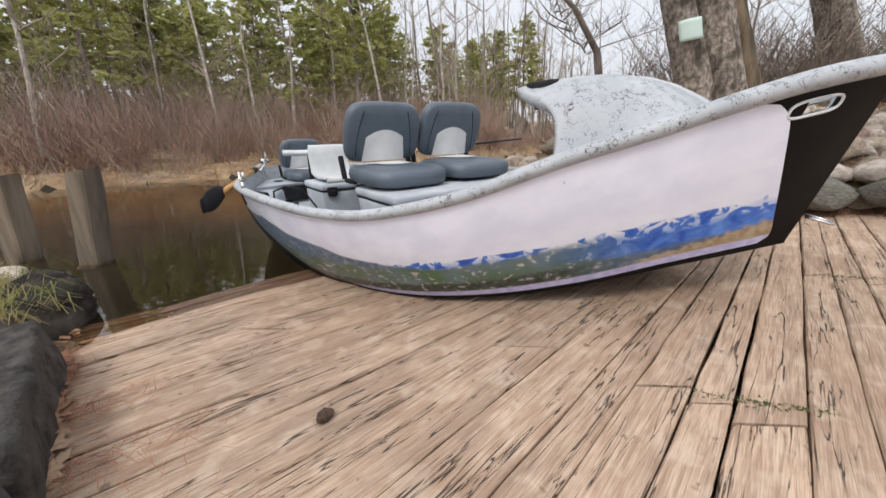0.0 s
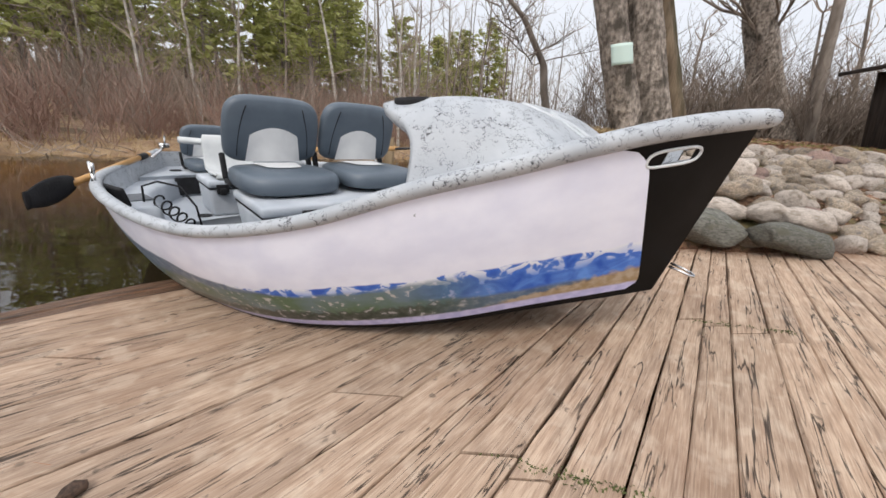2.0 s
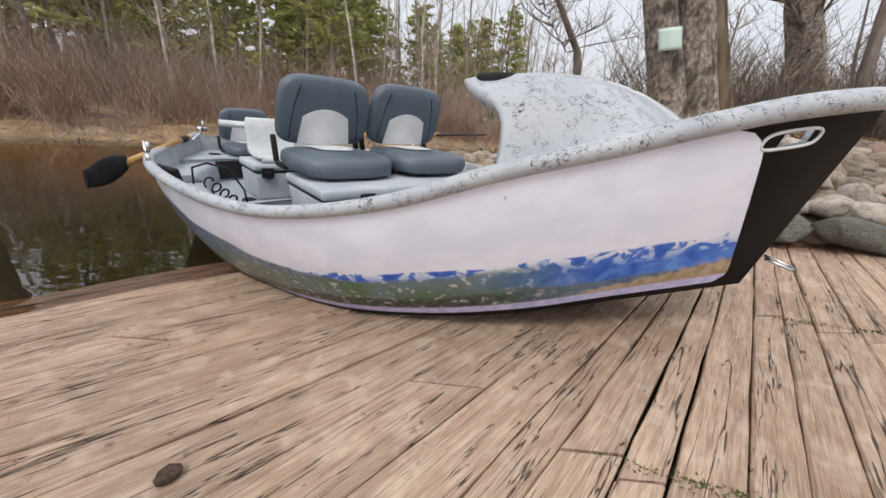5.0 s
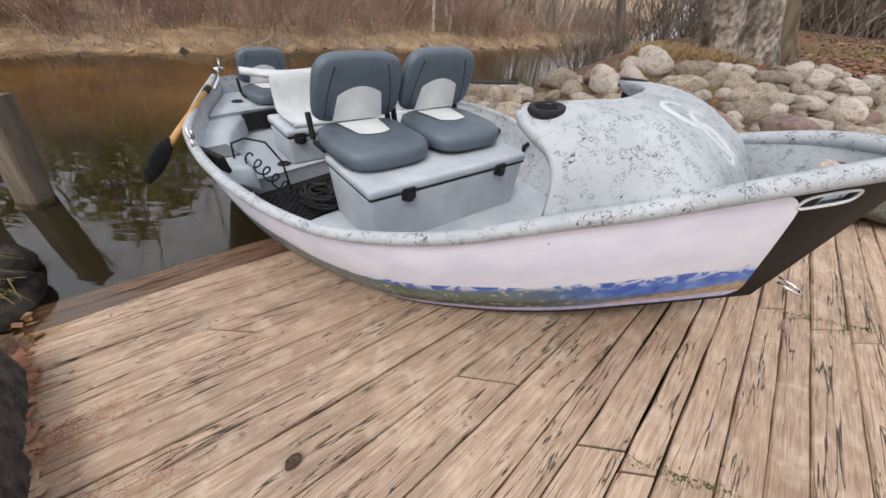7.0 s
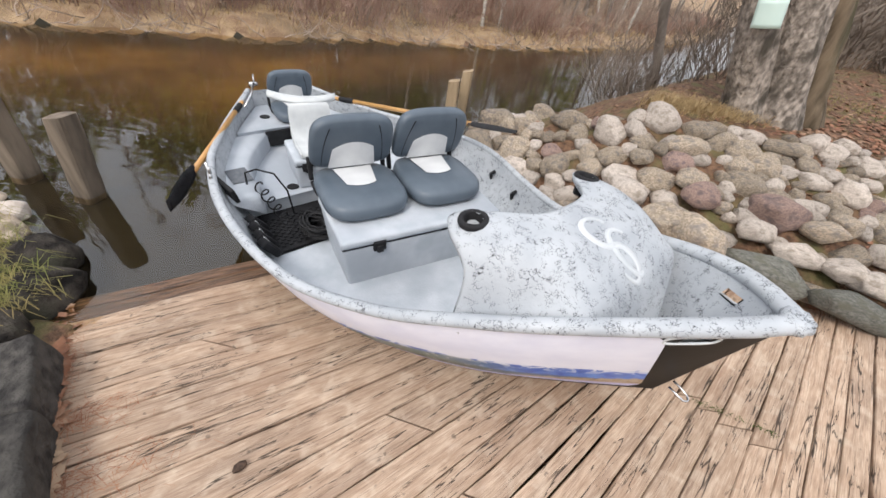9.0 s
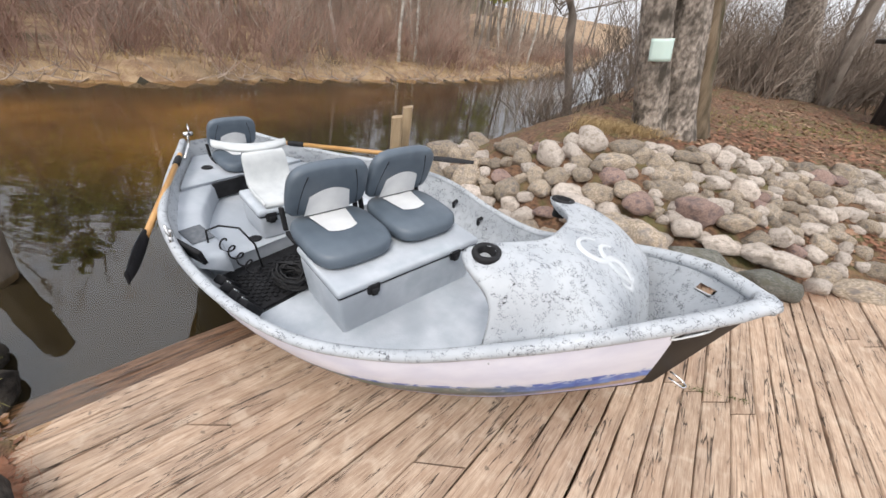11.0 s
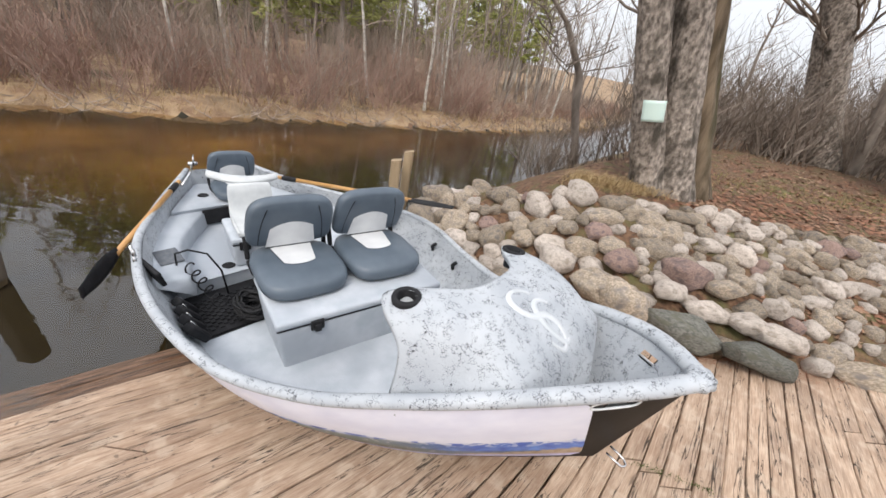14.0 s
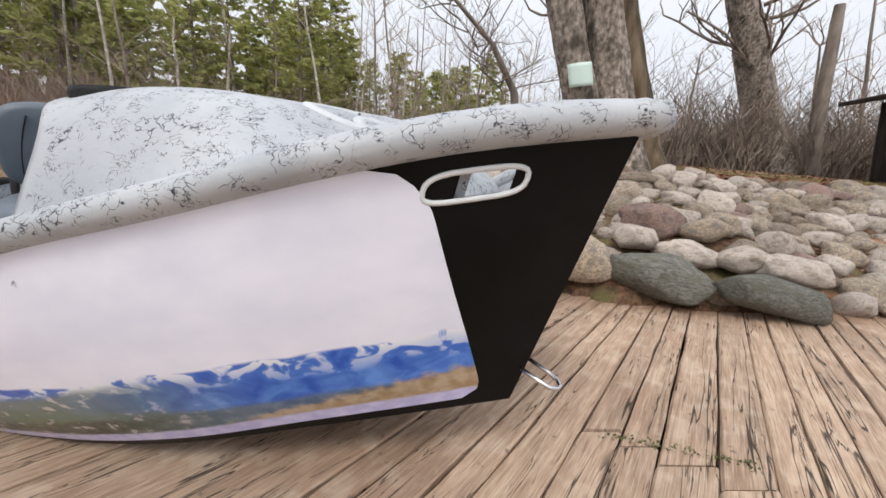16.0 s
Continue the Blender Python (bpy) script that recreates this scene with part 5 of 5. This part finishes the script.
def bark_stem(pts, radii, seed, sides=30, seg=44, lean=0.0):
    """A stem with ridged bark and a swelling foot."""
    rows = []
    P = [Vector(p) for p in pts]
    for i in range(seg + 1):
        t = i / seg * (len(P) - 1)
        k = min(int(t), len(P) - 2)
        f = t - k
        c = P[k].lerp(P[k + 1], f)
        r = radii[k] + (radii[k + 1] - radii[k]) * f
        row = []
        for j in range(sides):
            a = 2 * math.pi * j / sides
            ridge = 0.07 * noise.noise(Vector((math.cos(a) * 6 + seed, math.sin(a) * 6, c.z * 3.2))) + 0.09 * noise.noise(Vector((math.cos(a) * 1.5 + seed, math.sin(a) * 1.5, c.z * 0.7)))
            root = 0.25 * max(0.0, 1 - i / 5) ** 2 * max(0.0, math.sin(a * 3 + seed))
            rr = r * (1 + ridge * 1.6 + root)
            row.append((c.x + rr * math.cos(a) - lean * (c.z - 1.8), c.y + rr * math.sin(a), c.z))
        rows.append(row)
    bm = grid_mesh(rows, close_v=True)
    bmesh.ops.recalc_face_normals(bm, faces=bm.faces[:])
    return bm


part("stem", bark_stem([(3.02, 4.98, 0.85), (2.86, 5.0, 1.25), (2.62, 5.0, 2.0), (2.36, 5.02, 3.0), (2.0, 5.05, 4.6)], [0.27, 0.19, 0.175, 0.165, 0.14], 1.0, lean=0.09), M_BARK, big)
part("stem", bark_stem([(3.28, 5.0, 0.85), (3.18, 5.0, 1.3), (3.0, 5.02, 2.0), (2.78, 5.05, 3.0), (2.45, 5.1, 4.6)], [0.32, 0.235, 0.20, 0.18, 0.15], 2.3, lean=0.09), M_BARK, big)
part("stem", bark_stem([(3.22, 5.3, 0.85), (3.0, 5.3, 1.6), (2.72, 5.3, 2.6), (2.4, 5.3, 4.4)], [0.26, 0.19, 0.16, 0.12], 4.1, lean=0.09), M_BARK, big)
part("stem", bark_stem([(3.62, 5.22, 0.85), (3.48, 5.25, 1.35), (3.25, 5.25, 2.2), (3.05, 5.25, 3.1), (2.8, 5.25, 4.4)], [0.34, 0.25, 0.20, 0.16, 0.13], 6.2, lean=0.09), M_MOSSBARK, big, "mossy brown stem")
soup = Soup()
r2 = random.Random(8)
for base, cnt in (((2.2, 5.05, 3.7), 9), ((2.6, 5.1, 4.0), 9), ((3.0, 5.2, 3.2), 5)):
    for k in range(cnt):
        grow(soup, r2, Vector(base) + Vector((0, 0, r2.uniform(-0.8, 0.8))), rand_dir(r2, 0.25), r2.uniform(0.9, 2.0), 0.03, 2, 4, 0.28, 4)
b = soup.done("branch_crown", M_TWIG_DARK, True)
b.parent = big

# card nailed to the tree
rows = [[Vector((2.46 + 0.215 * i / 8 - 0.055 * j / 6, 4.64 - 0.05 * i / 8 - 0.03 * math.sin(math.pi * i / 8), 1.79 + 0.035 * i / 8 + 0.205 * j / 6)) for i in range(9)] for j in range(7)]
sign = mesh_object("notice_card", grid_mesh(rows), M_SIGN)
sd = sign.modifiers.new("thickness", "SOLIDIFY")
sd.thickness = 0.006
tagged(sign, "pale green card fixed to the trunk of the big tree", "sign")
bm = tube([(2.39, 4.63, 2.01), (2.55, 4.585, 2.01), (2.67, 4.60, 2.0)], 0.004, 6)
cord = mesh_object("cord", bm, M_TWIG)
tagged(cord, "thin cord holding the card", "cord")

# leaning trees to the right and the bent one by the river
lean_tree = empty("leaning_tree", pose(0, 0, 0))
tagged(lean_tree, "large grey leafless tree leaning on the bank", "tree")
part("trunk", bark_stem([(8.9, 9.0, 0.8), (8.5, 9.0, 1.8), (7.9, 9.0, 3.2), (7.3, 9.0, 4.8), (6.9, 9.1, 6.5)], [0.50, 0.36, 0.32, 0.28, 0.2], 7.7, lean=0.12), M_BARK, lean_tree)
part("trunk", bark_stem([(9.0, 8.4, 0.8), (8.9, 8.4, 1.6), (8.7, 8.4, 2.8), (8.5, 8.4, 4.4)], [0.16, 0.12, 0.11, 0.08], 3.7), M_TRUNK, lean_tree)
soup = Soup()
r2 = random.Random(18)
for k in range(16):
    t = r2.uniform(0.3, 1.0)
    p = Vector((8.5, 9, 1.8)).lerp(Vector((7.0, 9.0, 6.0)), t)
    grow(soup, r2, p, rand_dir(r2, 0.2), r2.uniform(1.2, 2.6), 0.04, 2, 4, 0.3, 4)
b = soup.done("branch_crown", M_TWIG_DARK, True)
b.parent = lean_tree

bent = empty("bent_tree", pose(0, 0, 0))
tagged(bent, "thin dark bent tree arching over the river", "tree")
part("trunk", bark_stem([(2.75, 6.9, 0.55), (2.62, 6.9, 1.1), (2.42, 6.9, 1.7), (2.35, 6.9, 2.1), (1.95, 6.95, 2.75), (1.35, 7.0, 3.3), (0.7, 7.1, 3.55)], [0.085, 0.07, 0.065, 0.06, 0.05, 0.04, 0.02], 5.5, 10, 36), M_TRUNK, bent)
soup = Soup()
r2 = random.Random(28)
for k in range(20):
    t = r2.uniform(0.15, 1.0)
    p = Vector((2.4, 6.9, 1.8)).lerp(Vector((1.2, 7.0, 3.35)), t)
    grow(soup, r2, p, rand_dir(r2, 0.3), r2.uniform(0.5, 1.3), 0.014, 2, 3, 0.3, 4)
b = soup.done("branch_crown", M_TWIG_DARK, True)
b.parent = bent

# thicket on the right bank
soup = Soup()
r2 = random.Random(31)
for k in range(230):
    if k < 26:
        x, y = r2.uniform(2.1, 3.3), r2.uniform(6.2, 7.6)
    else:
        x, y = r2.uniform(4.0, 15.0), r2.uniform(8.0, 15.0)
        while side_of(NEAR_SHORE, x, y) > -0.4:
            x, y = r2.uniform(4.0, 15.0), r2.uniform(8.0, 15.0)
    z = max(0.2, ground_z(x, y))
    h = r2.uniform(1.0, 2.3) if k >= 26 else r2.uniform(0.6, 1.3)
    for j in range(9 if k >= 26 else 5):
        p = Vector((x + r2.uniform(-0.3, 0.3), y + r2.uniform(-0.3, 0.3), z - 0.05))
        grow(soup, r2, p, (rand_dir(r2, 0) * r2.uniform(0.1, 0.8) + Vector((-0.2, 0, 1))).normalized(), h * r2.uniform(0.5, 1.0), 0.013 if k >= 26 else 0.008, 2 if j < 4 else 1, 3, 0.22, 4)
tagged(soup.done("thicket", M_TWIG_DARK), "leafless brown undergrowth behind the big tree", "shrubs", kind="stuff")
for k in range(7):
    x, y = r2.uniform(4.5, 15), r2.uniform(8, 14)
    while side_of(NEAR_SHORE, x, y) > -0.4:
        x, y = r2.uniform(4.5, 15), r2.uniform(8, 14)
    bare_tree(x, y, r2.uniform(3.5, 6.0), 900 + k, M_TRUNK, r2.uniform(0.04, 0.09), (r2.uniform(-0.25, -0.05), 0), 4, label="leafless tree in the undergrowth", group="bare trees of the near bank")

# dark shelter at the edge of the clearing
shed = empty("shelter", pose(8.3, 5.75, ground_z(8.3, 5.75) - 0.05, 0, -9, -14))
tagged(shed, "dark stained open-sided timber shelter with sloping roof", "shelter")
for x, y in ((0.0, 0.0), (1.7, 0.0), (0.0, 1.2), (1.7, 1.2)):
    part("post", box((0.09, 0.09, 1.45), (x, y, 0.70), 0.01, 1), M_SHED, shed)
part("roof", box((2.2, 1.9, 0.07), (0.8, 0.6, 1.50), 0.01, 1, m=pose(0, 0, 0, 0, -5, 0)), M_SHED, shed)
part("beam", box((1.8, 0.07, 0.09), (0.85, 0.0, 0.62), 0.01, 1), M_SHED, shed)
part("beam", box((1.8, 0.07, 0.09), (0.85, 0.0, 1.38), 0.01, 1), M_SHED, shed)
for k in range(8):
    part("board", box((0.21, 0.025, 0.72), (0.12 + 0.215 * k, 0.04, 1.0), 0.004, 1), M_SHED, shed)

for k in range(7):
    part("board", box((0.025, 0.18, 1.35), (-0.03, 0.0 + 0.19 * k, 0.70), 0.004, 1), M_SHED, shed)
for k in range(9):
    part("board", box((0.20, 0.025, 0.50), (0.10 + 0.205 * k, 0.04, 0.28), 0.004, 1), M_SHED, shed)

# grass tufts: by the big tree, on the left bank
def tufts(name, spots, material, count, h, spread, seed, label, droop=0.5):
    soup = Soup()
    r3 = random.Random(seed)
    for x, y, zz in spots:
        for k in range(count):
            p = Vector((x + r3.gauss(0, spread), y + r3.gauss(0, spread), 0))
            p.z = max(zz - 0.08, min(zz + 0.12, ground_z(p.x, p.y)))
            d = rand_dir(r3, r3.uniform(0.5, 1.8))
            ln = h * r3.uniform(0.5, 1.2)
            mid = p + d * ln * 0.55
            end = mid + (d + Vector((0, 0, -droop - 0.4))).normalized() * ln * 0.5
            soup.blade(p, mid, 0.0035)
            soup.blade(mid, end, 0.0025)
    return tagged(soup.done(name, material), label, "grass", kind="stuff")


tufts("grass", [(2.0 + 0.12 * k, 4.62 + 0.05 * (k % 3), 1.02) for k in range(9)], M_DRYGRASS, 160, 0.20, 0.10, 1, "tufts of dry straw-coloured grass before the big tree")
tufts("grass", [(-2.25, 1.30, 0.22), (-2.40, 1.50, 0.2), (-2.15, 1.45, 0.2), (-2.55, 1.72, 0.2), (-2.3, 1.1, 0.22), (-2.55, 1.3, 0.2), (-2.75, 1.6, 0.2), (-2.9, 1.85, 0.18)], M_GREENGRASS, 260, 0.24, 0.11, 2, "long mixed green and straw grass over dark bank rocks", 0.9)
tufts("grass", [(4.2 + 0.5 * k, 5.6 + 0.3 * (k % 2), 1.12) for k in range(9)], M_GREENGRASS, 130, 0.10, 0.25, 3, "thin grass on the bank behind the stones")

# leaf and needle litter
def litter(name, spots, count, size, material, seed, label, needle=False, lift=0.006):
    soup = Soup()
    r3 = random.Random(seed)
    for x, y, sx, sy, yaw, share in spots:
        for k in range(int(count * share)):
            a, b = r3.gauss(0, 0.5) * sx, r3.gauss(0, 0.5) * sy
            px, py = x + a * math.cos(yaw) - b * math.sin(yaw), y + a * math.sin(yaw) + b * math.cos(yaw)
            on_deck = side_of(FOOT_LINE, px, py) < 0.05
            pz = (deck_z(px, py) + 0.004 if on_deck else ground_z(px, py)) + lift + r3.uniform(0, 0.012)
            d = rand_dir(r3, r3.uniform(-0.25, 0.35))
            if needle:
                soup.blade(Vector((px, py, pz)), Vector((px, py, pz)) + d * size * r3.uniform(0.6, 1.4), 0.0011)
            else:
                u = d * size * r3.uniform(0.5, 1.2)
                soup.leaf(Vector((px, py, pz)), u, Vector((-u.y, u.x, r3.uniform(-0.4, 0.4) * size)) * 0.6)
    return tagged(soup.done(name, material), label, "litter", kind="stuff")


EDGE = radians(-47)
litter("leaf_litter", [(-1.55, 1.05, 0.7, 0.10, EDGE, 1.0), (-1.0, 0.5, 0.9, 0.12, EDGE, 1.0), (-1.75, 1.3, 0.3, 0.08, EDGE, 0.3), (4.3, 3.15, 0.9, 0.35, -0.1, 2.6), (5.3, 3.3, 1.0, 0.4, -0.1, 2.0), (3.9, 4.6, 2.0, 0.5, 0.0, 1.2), (5.5, 5.0, 2.6, 1.0, 0.0, 9.0), (7.0, 6.6, 2.6, 1.4, 0.0, 7.0), (3.9, 4.5, 1.2, 0.5, 0.0, 3.0), (-0.75, 0.15, 0.8, 0.16, EDGE, 1.6), (-1.25, 0.86, 0.9, 0.05, EDGE, 3.0)], 170, 0.034, M_LEAF, 5, "brown fallen leaves at the edges of the ramp")
litter("needle_litter", [(-1.35, 0.95, 0.35, 0.10, 0.6, 1), (-1.15, 0.72, 0.45, 0.12, 0.6, 1.2), (3.0, 2.74, 0.9, 0.10, -0.15, 3.0), (2.4, 2.95, 0.5, 0.12, -0.5, 1.5), (3.9, 2.70, 0.8, 0.09, -0.1, 1.5), (-1.6, 1.25, 0.3, 0.1, EDGE, 0.8), (-0.85, 0.45, 0.4, 0.14, 0.6, 1.0), (5.0, 4.9, 2.2, 0.8, 0.0, 4.0)], 420, 0.055, M_NEEDLE, 6, "rust-brown pine needles in drifts on the planks", True)

cone = mesh_object("pine_cone", boulder(0.036, 0.02, 0.018, 41, 2, 0.25), mat("dry_cone", (0.035, 0.022, 0.015), (0.10, 0.06, 0.04), 60, 0.9, 0.8, 90))
cone.matrix_world = pose(-0.415, 0.99, deck_z(-0.415, 0.99) + 0.016, 0, 0, 60)
tagged(cone, "small dark pine cone lying on the planks", "pine cone")

# ---- ramp planks ----
ramp = empty("ramp")
tagged(ramp, "weathered timber boat ramp sloping into the river", "boat ramp", kind="structure")
X_AT = 2.17
FAN = [(-1.9, 36.5), (-0.97, 36.5), (0.63, 38.0), (1.4, 45.0), (2.1, 51.0), (2.63, 54.0), (3.68, 57.5), (5.5, 61.0), (7.5, 63.0)]
LEFT_LINE = [(-2.05, 1.68), (-1.80, 1.40), (-1.13, 0.70), (-0.2, -0.25), (1.0, -2.4), (9.0, -4.0)]
FAR_LINE = [(-0.75, 4.9), (-0.1, 4.45), (0.55, 4.12), (1.35, 3.52), (2.45, 2.86), (3.05, 2.80), (3.75, 2.72), (4.5, 2.66), (7.0, 2.28), (14.0, 1.2)]


def meet_line(poly, p, d):
    """Where the line p + t d crosses a polyline: the smallest |t|."""
    best = None
    for (x0, y0), (x1, y1) in zip(poly, poly[1:]):
        ex, ey = x1 - x0, y1 - y0
        den = d[0] * ey - d[1] * ex
        if abs(den) < 1e-9:
            continue
        t = ((x0 - p[0]) * ey - (y0 - p[1]) * ex) / den
        s = ((x0 - p[0]) * d[1] - (y0 - p[1]) * d[0]) / den
        if -1e-6 <= s <= 1 + 1e-6 and (best is None or abs(t) < abs(best)):
            best = t
    return best


def plank(a0, b0, a1, b1, wet, rng2):
    """A plank between edge lines a (left) and b (right), from end 0 to end 1."""
    gap = rng2.choice((0.002, 0.003, 0.0035, 0.0045, 0.006, 0.0075))
    mid0, mid1 = (Vector(a0) + Vector(b0)) / 2, (Vector(a1) + Vector(b1)) / 2
    ax = (mid1 - mid0)
    ln = ax.length
    ax.normalize()
    yaw = math.atan2(ax.y, ax.x)
    c = (mid0 + mid1) / 2
    m = pose(c.x, c.y, 0, 0, 0, math.degrees(yaw))
    inv = m.inverted()
    n = max(2, min(16, int(ln / 0.16)))
    bm = bmesh.new()
    sink = rng2.uniform(-0.006, 0.004) - (0.012 if wet else 0)
    rows = []
    for i in range(n + 1):
        f = i / n
        p, q = Vector(a0).lerp(Vector(a1), f), Vector(b0).lerp(Vector(b1), f)
        e = (q - p).normalized()
        p, q = p + e * gap * rng2.uniform(0.1, 1.7), q - e * gap * rng2.uniform(0.1, 1.7)
        z0, z1 = deck_z(*p) + sink, deck_z(*q) + sink
        ch = rng2.uniform(0.003, 0.010)
        pts = [(p, z0 - 0.05), (p, z0 - ch), (p + e * ch, z0), (q - e * ch, z1), (q, z1 - ch), (q, z1 - 0.05)]
        rows.append([inv @ Vector((v.x, v.y, z)) for v, z in pts])
    grid_mesh(rows, bm=bm)
    vs2 = list(bm.verts)
    bm.faces.new(vs2[:6])
    bm.faces.new(vs2[-6:])
    bmesh.ops.recalc_face_normals(bm, faces=bm.faces[:])
    ob = mesh_object("plank", bm, M_PLANK_WET if wet else M_PLANK, smooth=False)
    ob.matrix_world = m
    ob.parent = ramp


rng = random.Random(77)
edges = []
x0 = -1.62
while x0 < 6.6:
    edges.append((x0, curve_at(FAN, x0)))
    wdt = rng.choice((0.085, 0.10, 0.11, 0.125, 0.14, 0.155))
    x0 += wdt / math.sin(radians(curve_at(FAN, x0)))
JOINTS = [((1.86, 1.78), 0.42), ((0.71, 1.05), 0.40), ((0.28, 1.36), 0.20), ((-0.95, 1.62), 0.22), ((2.9, 1.4), 0.3), ((3.4, 2.2), 0.25), ((1.2, 0.2), 0.3)]
for i, ((xa, ta), (xb, tb)) in enumerate(zip(edges, edges[1:])):
    da, db = (math.cos(radians(ta)), math.sin(radians(ta))), (math.cos(radians(tb)), math.sin(radians(tb)))
    pa, pb = (xa, X_AT), (xb, X_AT)
    la, lb = meet_line(LEFT_LINE, pa, da), meet_line(LEFT_LINE, pb, db)
    fa, fb = meet_line(FAR_LINE, pa, da), meet_line(FAR_LINE, pb, db)
    if la is None or lb is None or fa is None or fb is None:
        continue
    lo, hi = (la + lb) / 2, (fa + fb) / 2
    if hi - lo < 0.3:
        continue
    mx = (xa + xb) / 2
    cuts = []
    dm = ((da[0] + db[0]) / 2, (da[1] + db[1]) / 2)
    for (jx, jy), half in JOINTS:
        t = (jx - mx) * dm[0] + (jy - X_AT) * dm[1]
        off = abs((jx + half * 0.5 - mx) * dm[1] - (jy - X_AT) * dm[0])
        if off < half * 0.55 and lo + 0.3 < t < hi - 0.3:
            cuts.append(t)
    marks = [lo - rng.uniform(0, 0.05)] + sorted(cuts) + [hi]
    wet = xa < -0.98
    for s0, s1 in zip(marks, marks[1:]):
        g = 0.006

        def at(p, d, t):
            return (p[0] + d[0] * t, p[1] + d[1] * t)
        plank(at(pa, da, s0 + g), at(pb, db, s0 + g), at(pa, da, s1 - g), at(pb, db, s1 - g), wet, rng)
# moss in the joints
soup = Soup()
r3 = random.Random(3)
for (jx, jy), half in JOINTS[:2]:
    for k in range(150):
        t = r3.uniform(-0.1, 1.0)
        px, py = jx + half * t * 0.9 + r3.gauss(0, 0.02), jy - 0.12 * t + r3.gauss(0, 0.012)
        p = Vector((px, py, deck_z(px, py) - 0.002))
        soup.blade(p, p + rand_dir(r3, 0.5) * 0.009, 0.004)
tagged(soup.done("joint_moss", M_MOSS), "moss growing in the joints of the planks", "moss", kind="stuff")
